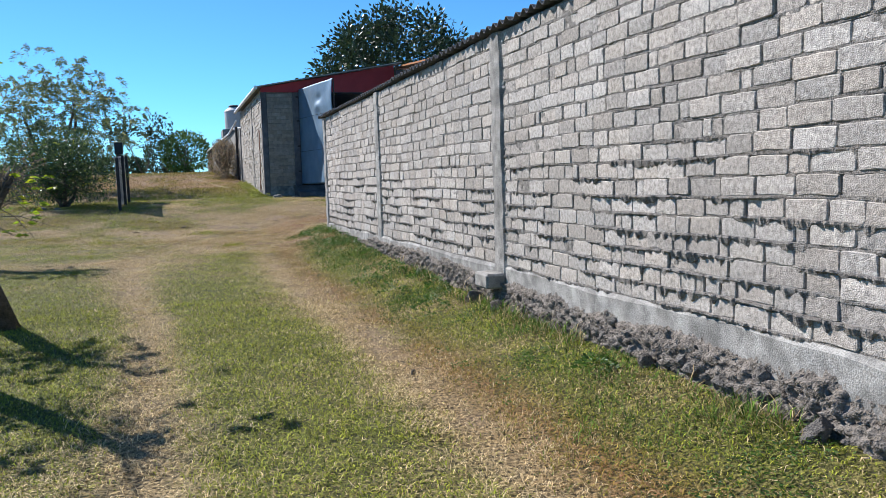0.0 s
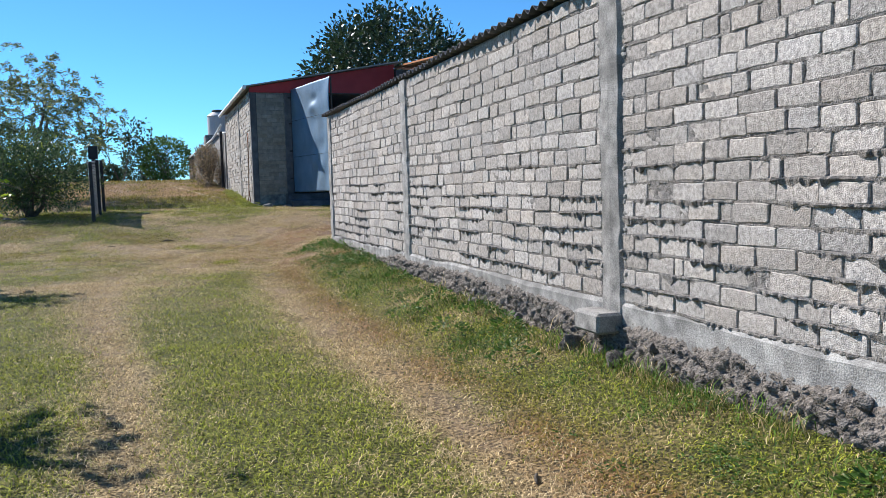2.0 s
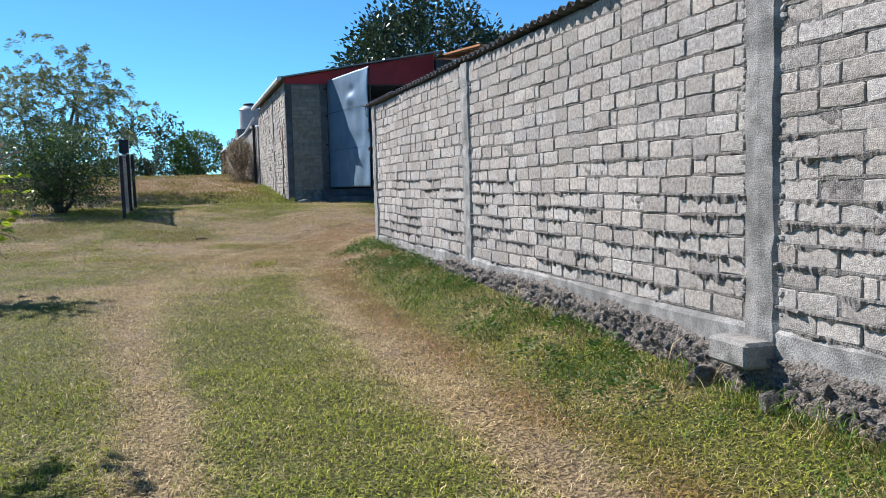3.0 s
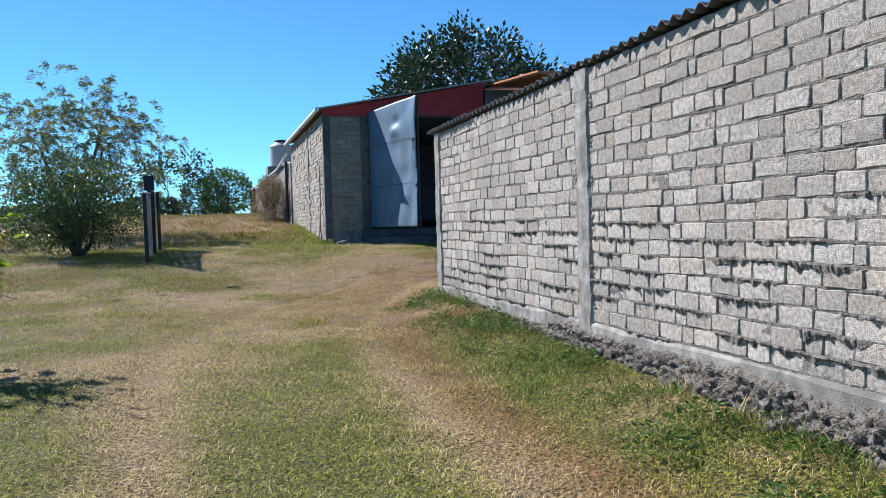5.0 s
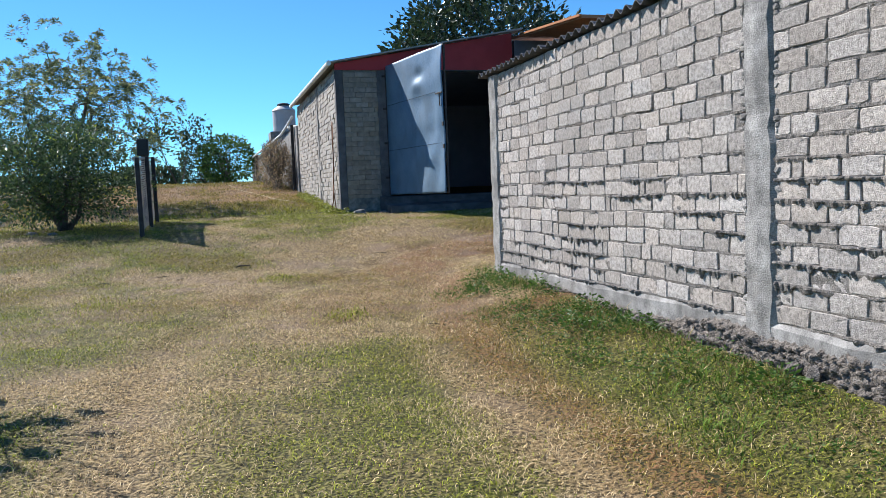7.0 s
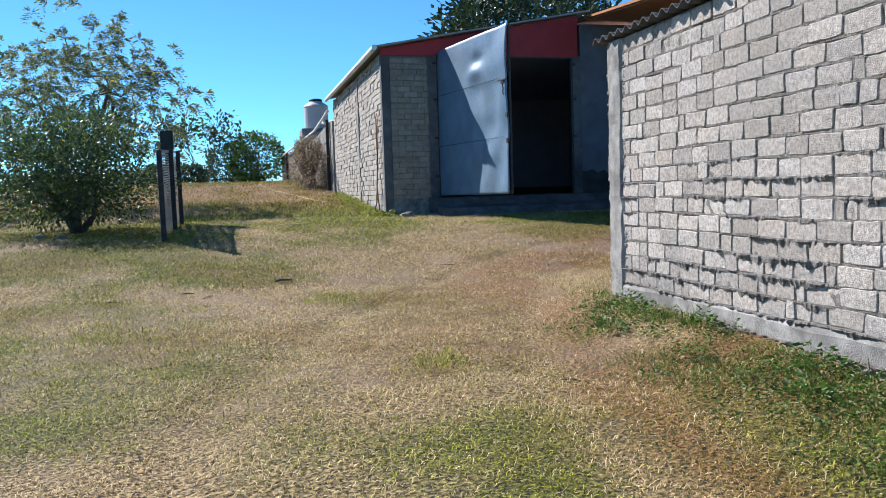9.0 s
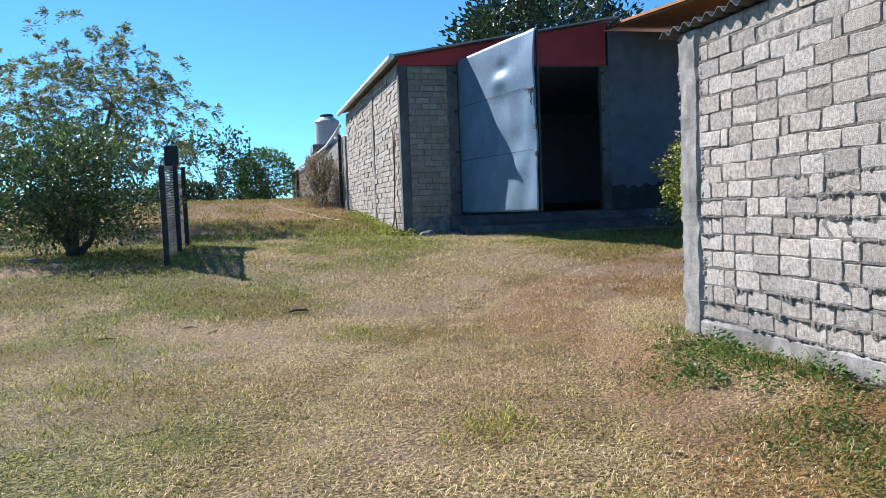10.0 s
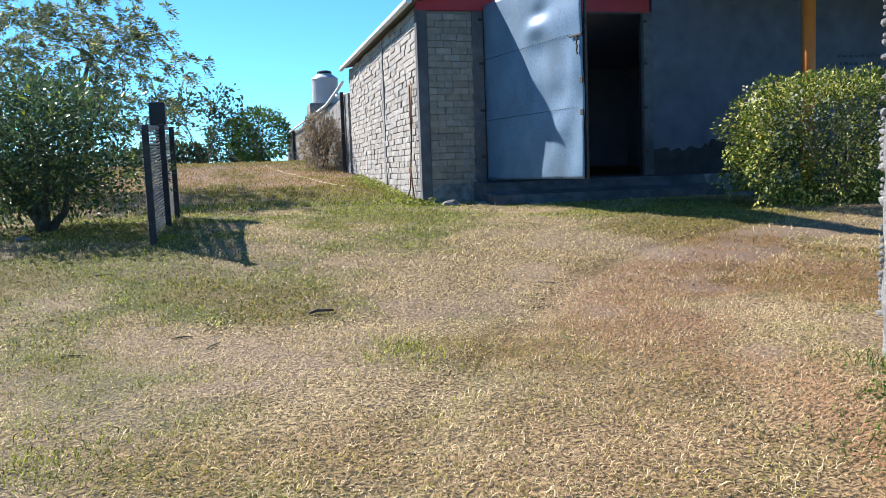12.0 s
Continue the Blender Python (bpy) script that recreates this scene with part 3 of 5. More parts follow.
def make_footing():
    """Rubble of dark lava stones under the beam, running out where the ground rises."""
    foot = thing("stone_footing", 0, 0, 0, "rubble footing of dark rough lava stones under the wall", "stone footing", kind="structure")
    foot.matrix_basis = WALL_AT
    bm = bmesh.new()
    ys = np.arange(1.2, 16.1, 0.015)
    prof = [(float(px), float(f)) for px, f in zip(np.interp(np.linspace(0, 1, 24), [0, 0.15, 0.5, 0.8, 1], [0.02, -0.03, -0.055, -0.065, -0.075]), np.linspace(1.0, -0.35, 24))]
    rings = []
    for y in ys:
        g = at(WALL_X, y) - 0.05
        top = BEAM_LOW + 0.03 + 0.065 * step01(6.9, 7.8, y) * step01(13, 11.5, y) + 0.05 * noise.noise(Vector((0, y * 1.3, 5))) + 0.03 * noise.noise(Vector((0, y * 4.1, 2)))
        ring = []
        for px, f in prof:
            z = g + (top - g) * f
            v = Vector((0, y, z * 1.2 + px))
            d1, d2 = noise.voronoi(v * 23)[0], noise.voronoi(v * 50)[0]
            n = 0.062 * (0.5 - d1[0]) + 0.030 * min(0.25, d1[1] - d1[0]) * 2 + 0.040 * (0.5 - d2[0]) + 0.04 * noise.noise(v * 4)
            ring.append(bm.verts.new((px * step01(17.5, 12, y) - n * min(1, (1.05 - f) * 4), y + 0.01 * noise.noise(v * 30), z + n * 0.3)))
        rings.append(ring)
    for a, b in zip(rings, rings[1:]):
        for k in range(len(prof) - 1):
            bm.faces.new((a[k], b[k], b[k + 1], a[k + 1]))
    bmesh.ops.recalc_face_normals(bm, faces=bm.faces)
    smooth(part("rubble_bed", bm, LAVA_BED, foot, "crumbly dark mortar and small stones"))
    kinds = []
    for v in range(7):
        bm = bmesh.new()
        bmesh.ops.create_icosphere(bm, subdivisions=2, radius=1)
        off = Vector((v * 7.3, v * 2.1, 0))
        for vert in bm.verts:
            vert.co *= 1 + 0.38 * noise.noise(vert.co * 1.3 + off) + 0.20 * noise.noise(vert.co * 3.7 + off)
        me = bpy.data.meshes.new("stone")
        bm.to_mesh(me)
        bm.free()
        me.materials.append(LAVA)
        kinds.append(me)
    rnd = random.Random(12)
    for k in range(34):
        y = rnd.uniform(1.8, 13.8)
        g = at(WALL_X, y)
        f = rnd.uniform(0.0, 0.95)
        size = rnd.uniform(0.03, 0.05) * (1.4 if rnd.random() < 0.12 else 1)
        ob = new("stone", rnd.choice(kinds))
        ob.parent = foot
        top = BEAM_LOW - 0.02
        ob.matrix_basis = pose(-0.02 - 0.06 * (1 - f) * step01(17, 12, y), y, g + (top - g) * f, rnd.uniform(0, 360), rnd.uniform(0, 360), rnd.uniform(0, 360)) @ Matrix.Diagonal((size * 0.9, size * 1.2, size, 1))
    for y, size in ((6.45, 0.075), (7.0, 0.09), (2.75, 0.07), (8.9, 0.06), (4.1, 0.06)):
        bm = bmesh.new()
        bmesh.ops.create_icosphere(bm, subdivisions=3, radius=1)
        for vert in bm.verts:
            c = vert.co.copy()
            vert.co *= 1 + 0.35 * noise.noise(c * 1.2 + Vector((y, 0, 0))) + 0.15 * noise.noise(c * 3.3 + Vector((0, y, 0))) + 0.07 * noise.noise(c * 8)
        for k in range(7):
            # broken faces
            cut = Vector((rnd.gauss(0, 1), rnd.gauss(0, 1), rnd.gauss(0, 1))).normalized()
            for vert in bm.verts:
                over = vert.co.dot(cut) - 0.72
                if over > 0:
                    vert.co -= cut * over * 0.92
        me = bpy.data.meshes.new("stone")
        bm.to_mesh(me)
        bm.free()
        me.materials.append(LAVA)
        ob = new("stone", me)
        ob.parent = foot
        ob.matrix_basis = pose(-0.14, y, at(WALL_X - 0.15, y) + size * 0.3, 20 * y, 70 * y, 50) @ Matrix.Diagonal((size * 0.9, size * 1.3, size * 0.8, 1))


make_footing()


def make_wall_roof():
    """Corrugated sheets that rest on the wall's top and fall away behind it."""
    roof = thing("corrugated_roof", 0, 0, 0, "weathered dark grey corrugated fibre-cement roof over the block wall", "roof", kind="structure")
    roof.matrix_basis = WALL_AT
    rnd = random.Random(3)
    for k, y0 in enumerate(np.arange(-4.0, 16.0, 1.02)):
        y1 = min(y0 + 1.06, 16.27)
        bm = bmesh.new()
        n = int((y1 - y0) / 0.0125)
        lift = 0.006 * (k % 2) + rnd.uniform(0, 0.006)
        jut = rnd.uniform(-0.02, 0.02)
        rows = []
        for i in range(n + 1):
            y = y0 + (y1 - y0) * i / n
            w = 0.022 * math.cos(2 * math.pi * y / 0.146)
            rows.append([bm.verts.new((x, y, WALL_TOP + 0.028 + lift + w + dz - 0.05 * max(0, x))) for x, dz in ((-0.065 + jut, 0), (3.4, 0), (3.4, 0.007), (-0.065 + jut, 0.007))])
        for a, b in zip(rows, rows[1:]):
            for j in range(4):
                bm.faces.new((a[j], a[(j + 1) % 4], b[(j + 1) % 4], b[j]))
        bm.faces.new(rows[0][::-1])
        bm.faces.new(rows[-1])
        bmesh.ops.recalc_face_normals(bm, faces=bm.faces)
        part("roof_sheet", bm, SHEET, roof)
    back = thing("wall_back", 0, 0, 0, "plain walls closing the low building behind the block wall", "wall", kind="structure")
    back.matrix_basis = WALL_AT
    part("end_wall", boxed(0.205, 15.9, 0.2, 3.3, 16.05, WALL_TOP - 0.16), PLASTER, back)
    part("end_wall", boxed(0.205, -4, 0.0, 3.15, -3.85, WALL_TOP - 0.16), PLASTER, back)
    part("rear_wall", boxed(3.15, -4, 0.0, 3.3, 15.9, WALL_TOP - 0.17), PLASTER, back)


make_wall_roof()

# ---- the shed ----
SX, SY, SZ = 2.75, 26.35, 4.30      # corner, front, lintel
S_BACK, S_RIGHT = 34.9, 7.05
D0, D1, SILL = 3.91, 6.95, 1.34
RISE = (5.18 - 4.43) / (S_RIGHT - SX)


def eave(x):
    return 4.43 + RISE * (x - SX)


def make_shed():
    shed = thing("shed", SX, SY, 0.9, "block-built shed with a red gable, white gutter and wide open doorway", "shed")

    def sub(name, bm, m, label=""):
        bmesh.ops.translate(bm, verts=bm.verts, vec=(-SX, -SY, -0.9))
        return part(name, bm, m, shed, label)
    # side wall that faces the field, and its brickwork
    side = sub("side_wall", boxed(SX + 0.022, SY + 0.15, 0.5, SX + 0.15, S_BACK, SZ), MORTAR, "sunlit block side wall")
    host = new("side_courses")
    host.parent = shed
    host.matrix_basis = Matrix.Translation((0, 0, -0.9))
    brickwork(host, [(0.17, 3.35, 28), (3.55, S_BACK - SY, 28)], 1.195, 0.1125, 0.285, lambda y, z: y < 2.6 and z > 1.4, 21, SHED_BLOCK, SHED_BLOCK_FAR, "sunlit block courses with dark joints", warp=0.007, joint=0.013, odd=0.2)
    sub("side_plinth", boxed(SX - 0.012, SY + 0.14, 0.6, SX + 0.2, S_BACK, 1.195, 0.01), CONCRETE, "crumbling pale plinth")
    sub("side_pillar", boxed(SX - 0.022, SY + 3.35, 1.3, SX + 0.1, SY + 3.55, SZ, 0.008), CONCRETE)
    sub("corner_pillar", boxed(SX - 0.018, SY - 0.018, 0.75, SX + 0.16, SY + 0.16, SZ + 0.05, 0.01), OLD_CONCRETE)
    # front: pier, door posts, gable
    sub("front_pier", boxed(SX + 0.16, SY + 0.022, 0.75, D0 - 0.20, SY + 0.15, SZ), MORTAR)
    front = new("pier_courses")
    front.parent = shed
    front.matrix_basis = Matrix.Translation((0.16, 0, -0.9)) @ pose(0, 0, 0, 0, 0, 90)
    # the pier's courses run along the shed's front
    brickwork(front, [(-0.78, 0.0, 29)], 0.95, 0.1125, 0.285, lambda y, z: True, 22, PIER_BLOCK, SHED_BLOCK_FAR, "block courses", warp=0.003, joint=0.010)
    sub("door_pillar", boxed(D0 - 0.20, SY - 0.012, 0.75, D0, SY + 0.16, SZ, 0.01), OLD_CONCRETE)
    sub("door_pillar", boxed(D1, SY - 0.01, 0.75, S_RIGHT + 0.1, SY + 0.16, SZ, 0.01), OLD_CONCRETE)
    bm = bmesh.new()
    for y in (SY - 0.035, SY + 0.06):
        vs = [bm.verts.new(p) for p in ((SX - 0.02, y, SZ - 0.03), (S_RIGHT + 0.02, y, SZ - 0.03), (S_RIGHT + 0.02, y, eave(S_RIGHT) - 0.02), (SX - 0.02, y, eave(SX) - 0.02))]
        bm.faces.new(vs)
    bm.verts.ensure_lookup_table()
    for k in range(4):
        bm.faces.new((bm.verts[k], bm.verts[(k + 1) % 4], bm.verts[4 + (k + 1) % 4], bm.verts[4 + k]))
    bmesh.ops.recalc_face_normals(bm, faces=bm.faces)
    sub("gable", bm, RED, "dull red painted gable board")
    sub("door_track", boxed(D0, SY - 0.045, SZ - 0.06, D1, SY - 0.037, SZ - 0.025), FRAME_STEEL)
    # roof: thin sheets on a slope, and the white gutter along the low side
    bm = bmesh.new()
    x0, x1, y0, y1, th = SX - 0.16, 12.5, SY - 0.22, S_BACK + 0.2, 0.035
    vs = [bm.verts.new((x, y, eave(x) + dz)) for dz in (0, th) for x, y in ((x0, y0), (S_RIGHT + 0.25, y0), (S_RIGHT + 0.25, y1), (x0, y1))]
    for f in ((3, 2, 1, 0), (4, 5, 6, 7), (0, 1, 5, 4), (1, 2, 6, 5), (2, 3, 7, 6), (3, 0, 4, 7)):
        bm.faces.new([vs[i] for i in f])
    sub("roof", bm, RAIL, "pale grey sheet roof")
    bm = bmesh.new()
    rings = []
    for y in (y0 - 0.02, y1):
        rings.append([bm.verts.new((x0 - 0.02 + 0.055 * math.cos(a), y, eave(x0) - 0.01 + 0.06 * math.sin(a))) for a in np.linspace(0, 2 * math.pi, 13)[:-1]])
    for k in range(12):
        bm.faces.new((rings[0][k], rings[0][(k + 1) % 12], rings[1][(k + 1) % 12], rings[1][k]))
    bm.faces.new(rings[0][::-1])
    bm.faces.new(rings[1])
    bmesh.ops.recalc_face_normals(bm, faces=bm.faces)
    sub("gutter", bm, WHITE, "white round gutter pipe along the eave")
    # inside: floor, far walls and ceiling close the dark room
    sub("inner_floor", boxed(SX + 0.15, SY, 0.6, S_RIGHT + 4, S_BACK, SILL - 0.02), CONCRETE)
    sub("rear_wall", boxed(SX + 0.15, S_BACK - 0.15, 0.5, S_RIGHT + 4, S_BACK, SZ + 0.018), INSIDE)
    sub("inner_wall", boxed(S_RIGHT + 3.85, SY + 0.2, 0.5, S_RIGHT + 4, S_BACK - 0.15, SZ + 0.018), INSIDE)
    sub("inner_ceiling", boxed(SX + 0.15, SY + 0.16, SZ + 0.02, S_RIGHT + 4, S_BACK, SZ + 0.06), INSIDE)
    # sill and the sloping apron before it
    bm = bmesh.new()
    prof = ((SY + 0.01, SILL), (SY - 0.55, SILL - 0.02), (SY - 0.62, SILL - 0.17), (SY - 1.15, SILL - 0.22), (SY - 1.28, 0.7), (SY + 0.01, 0.7))
    a = [bm.verts.new((D0 - 0.25, y, z)) for y, z in prof]
    b = [bm.verts.new((D1 + 0.9, y, z)) for y, z in prof]
    for k in range(6):
        bm.faces.new((a[k], a[(k + 1) % 6], b[(k + 1) % 6], b[k]))
    bm.faces.new(a[::-1])
    bm.faces.new(b)
    bmesh.ops.recalc_face_normals(bm, faces=bm.faces)
    sub("door_step", bm, SHADED_STEP, "low concrete step with a worn lower ledge, its colour darkened for shade")
    for x in (D0 + 0.0, D1 - 0.05):
        sub("door_frame", boxed(x, SY - 0.04, SILL, x + 0.05, SY + 0.03, SZ - 0.03, 0.004), FRAME_STEEL, "dark rusty steel door frame")
    for z in (1.75, 2.55, 3.35, 4.1):
        sub("hinge", boxed(D0 - 0.09, SY - 0.035, z, D0, SY - 0.014, z + 0.05, 0.004), FRAME_STEEL)
        sub("hinge", boxed(D1 + 0.0, SY - 0.035, z, D1 + 0.07, SY - 0.014, z + 0.05, 0.004), FRAME_STEEL)
    return shed


make_shed()


def make_leaf():
    """The tall sheet-steel door leaf, swung out towards the path."""
    W, H = 3.0, 2.98
    leaf = thing("steel_door", D0 + 0.02, SY - 0.05, 1.37, "tall dented grey sheet-steel shed door swung wide open", "door", turn=-80)
    bm = bmesh.new()
    nx, nz = 60, 60
    grid = []
    for i in range(nx + 1):
        col = []
        for j in range(nz + 1):
            u, v = W * i / nx, H * j / nz
            d = 0.004 * math.sin(u * 2.5) * math.sin(v * 1.9)
            d += 0.09 * noise.noise(Vector((u * 1.9, v * 1.5, 3))) * (u / W) * (1 - 0.5 * abs(v / H - 0.5))
            d += 0.06 * math.exp(-(((u - 1.75) / 0.28) ** 2 + ((v - 2.30) / 0.14) ** 2)) - 0.05 * math.exp(-(((u - 1.85) / 0.22) ** 2 + ((v - 2.52) / 0.12) ** 2))
            d += 0.02 * math.exp(-(((u - 1.6) / 0.12) ** 2 + ((v - 0.95) / 0.5) ** 2))
            for seam in (1.02, 2.06):
                d += 0.012 * math.exp(-((v - seam) / 0.016) ** 2)
            col.append(bm.verts.new((u, -0.02 - d, v)))
        grid.append(col)
    for i in range(nx):
        for j in range(nz):
            bm.faces.new((grid[i][j], grid[i + 1][j], grid[i + 1][j + 1], grid[i][j + 1]))
    ext = bmesh.ops.extrude_face_region(bm, geom=bm.faces[:])
    bmesh.ops.translate(bm, verts=[v for v in ext["geom"] if isinstance(v, bmesh.types.BMVert)], vec=(0, 0.008, 0))
    bmesh.ops.recalc_face_normals(bm, faces=bm.faces)
    smooth(part("sheet", bm, STEEL, leaf, "dented blue-grey steel sheet with riveted seams"))
    for x0, z0, x1, z1 in ((0, 0, 0.04, H), (W - 0.04, 0, W, H), (0.04, 0, W - 0.04, 0.04), (0.04, H - 0.04, W - 0.04, H), (0.04, 1.0, W - 0.04, 1.04), (0.04, 2.04, W - 0.04, 2.08)):
        part("frame_bar", boxed(x0, 0.012, z0, x1, 0.05, z1, 0.003), FRAME_STEEL, leaf)
    latch = part("latch", boxed(W - 0.28, -0.075, 2.0, W + 0.03, -0.055, 2.03, 0.004), FRAME_STEEL, leaf, "rusty sliding bolt with a hanging chain")
    for k in range(5):
        bm = bmesh.new()
        tube(bm, [(W - 0.10 + 0.02 * (k % 2), -0.07, 2.0 - 0.05 * k), (W - 0.07 - 0.02 * (k % 2), -0.07, 1.95 - 0.05 * k)], [0.012, 0.012])
        part("chain_link", bm, FRAME_STEEL, latch)
    bm = bmesh.new()
    for k in range(38):
        for seam in (1.02, 2.06):
            box(bm, 0.06 + k * 0.075, -0.042, seam - 0.005, 0.069 + k * 0.075, -0.02, seam + 0.004)
    tagged(part("rivet_row", bm, FRAME_STEEL, leaf), "dark rivets along the seams", kind="stuff")
    for z in (0.9, 1.35):
        part("bolt", boxed(W - 0.03, -0.07, z, W + 0.035, -0.045, z + 0.08, 0.004), FRAME_STEEL, leaf)
    return leaf


make_leaf()


def make_house():
    """The low house beside the shed, with its porch."""
    house = thing("house", 7.15, SY, 0.9, "dim plastered house front with a dark damp base under a porch", "house")

    def sub(name, bm, m, label=""):
        bmesh.ops.translate(bm, verts=bm.verts, vec=(-7.15, -SY, -0.9))
        return part(name, bm, m, house, label)
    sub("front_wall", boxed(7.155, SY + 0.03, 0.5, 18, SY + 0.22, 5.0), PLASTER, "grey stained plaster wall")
    bm = bmesh.new()
    cols = []
    for x in np.arange(7.155, 18.01, 0.06):
        top = 1.82 + 0.30 * (noise.noise(Vector((x * 1.6, 0, 7))) + 0.5 * noise.noise(Vector((x * 5.1, 0, 3))) + 0.3 * noise.noise(Vector((x * 15, 0, 1))))
        cols.append([bm.verts.new((float(x), SY + dy, z)) for dy, z in ((0.03, 0.5), (0.026, 0.5), (0.026, top), (0.03, top))])
    for a, b in zip(cols, cols[1:]):
        for k in range(3):
            bm.faces.new((a[k], b[k], b[k + 1], a[k + 1]))
    bmesh.ops.recalc_face_normals(bm, faces=bm.faces)
    sub("base_band", bm, SOOT, "dark damp band with a ragged edge along the wall's base")
    # unreadable dark lettering in two lines, and a dark door beyond
    rnd = random.Random(9)
    for line, z in ((0, 3.48), (1, 3.33)):
        x = 11.15 + 0.05 * line
        while x < 12.1:
            w = rnd.uniform(0.05, 0.11)
            sub("painted_mark", boxed(x, SY + 0.024, z, x + w, SY + 0.0295, z + rnd.uniform(0.04, 0.09)), LETTER)
            x += w + rnd.uniform(0.025, 0.06)
    sub("house_door", boxed(12.25, SY - 0.01, 0.98, 13.2, SY + 0.0295, 3.3, 0.006), FRAME_STEEL, "dark steel house door")
    sub("porch_floor", boxed(7.9, 23.9, 0.5, 18, SY + 0.012, 0.98, 0.01), CONCRETE)
    bm = bmesh.new()
    y0, y1 = 23.0, SY + 0.8
    for x0, x1, lo, hi in ((7.34, 18, 0.03, 0.10),):
        vs = [bm.verts.new((x, y, 4.80 + 0.075 * (y - 23.0) + dz)) for dz in (lo, hi) for x, y in ((x0, y0), (x1, y0), (x1, y1), (x0, y1))]
        for f in ((3, 2, 1, 0), (4, 5, 6, 7), (0, 1, 5, 4), (1, 2, 6, 5), (2, 3, 7, 6), (3, 0, 4, 7)):
            bm.faces.new([vs[i] for i in f])
    sub("porch_roof", bm, TILE, "brown tiled porch roof")
    bm = bmesh.new()
    vs = [bm.verts.new((x, y, 4.80 + 0.075 * (y - 23.0) + dz)) for dz in (0.06, 0.11) for x, y in ((7.28, 22.98), (7.338, 22.98), (7.338, SY), (7.28, SY))]
    for f in ((3, 2, 1, 0), (4, 5, 6, 7), (0, 1, 5, 4), (1, 2, 6, 5), (2, 3, 7, 6), (3, 0, 4, 7)):
        bm.faces.new([vs[i] for i in f])
    sub("verge_board", bm, TIMBER, "sunlit orange timber verge board")
    bm = tube(bmesh.new(), [(8.85, 24.3, 0.95), (8.85, 24.3, 4.86)], [0.11, 0.11], 16)
    smooth(sub("porch_post", bm, ORANGE, "round orange-painted porch post"))
    return house


make_house()
for k, (y0, y1, rows) in enumerate(BAYS):
    brickwork(WALL, [(y0, y1, rows)], BEAM_TOP, (WALL_TOP - BEAM_TOP) / rows, LONG, lambda y, z: y < 6.6, 7 + k, BLOCK, BLOCK_FAR, "rough grey-beige blocks in uneven courses", warp=0.003, joint=0.017, odd=0.26)

# ---- plants ----


def leaf_mesh(name, places, material, seed, shape=0.45, fold=0.25):
    """Leaves joined into one mesh: each place is centre, length, facing direction. A leaf is a pointed, folded blade."""
    rnd = random.Random(seed)
    verts, faces = [], []
    for p, size, way in places:
        way = Vector(way)
        if way.length < 1e-4:
            way = Vector((0, 0, 1))
        way.normalize()
        side = way.cross(Vector((rnd.gauss(0, 1), rnd.gauss(0, 1), rnd.gauss(0, 1))))
        if side.length < 1e-3:
            side = Vector((1, 0, 0))
        side.normalize()
        up = way.cross(side)
        w = size * shape * 0.5
        n = len(verts)
        p = Vector(p)
        verts += [tuple(p), tuple(p + way * size * 0.45 + side * w + up * w * fold), tuple(p + way * size), tuple(p + way * size * 0.45 - side * w + up * w * fold)]
        faces += [(n, n + 1, n + 2), (n, n + 2, n + 3)]
    return mesh_of(name, verts, faces, material)


def limb(bm, rnd, p, way, length, r, depth, tips, bend=0.25, split=3, spread=0.6, up=0.1):
    """A branch that bends, tapers and forks; its ends are gathered in tips."""
    pts, radii = [p.copy()], [r]
    n = 4
    for k in range(n):
        way = (way + Vector((rnd.gauss(0, bend), rnd.gauss(0, bend), rnd.gauss(0, bend) + up)) * 0.5).normalized()
        p = p + way * length / n
        pts.append(p.copy())
        radii.append(r * (1 - 0.45 * (k + 1) / n))
        if depth <= 1:
            tips.append((p.copy(), way.copy()))
    tube(bm, pts, radii, 6 if r > 0.02 else 4)
    if depth > 0:
        for k in range(split):
            q = pts[rnd.choice((2, 3, 4))] if k else pts[-1]
            aim = (way + Vector((rnd.gauss(0, spread), rnd.gauss(0, spread), rnd.gauss(0, spread * 0.7)))).normalized()
            limb(bm, rnd, q, aim, length * rnd.uniform(0.55, 0.8), radii[-1] * 0.8, depth - 1, tips, bend, split, spread, up)


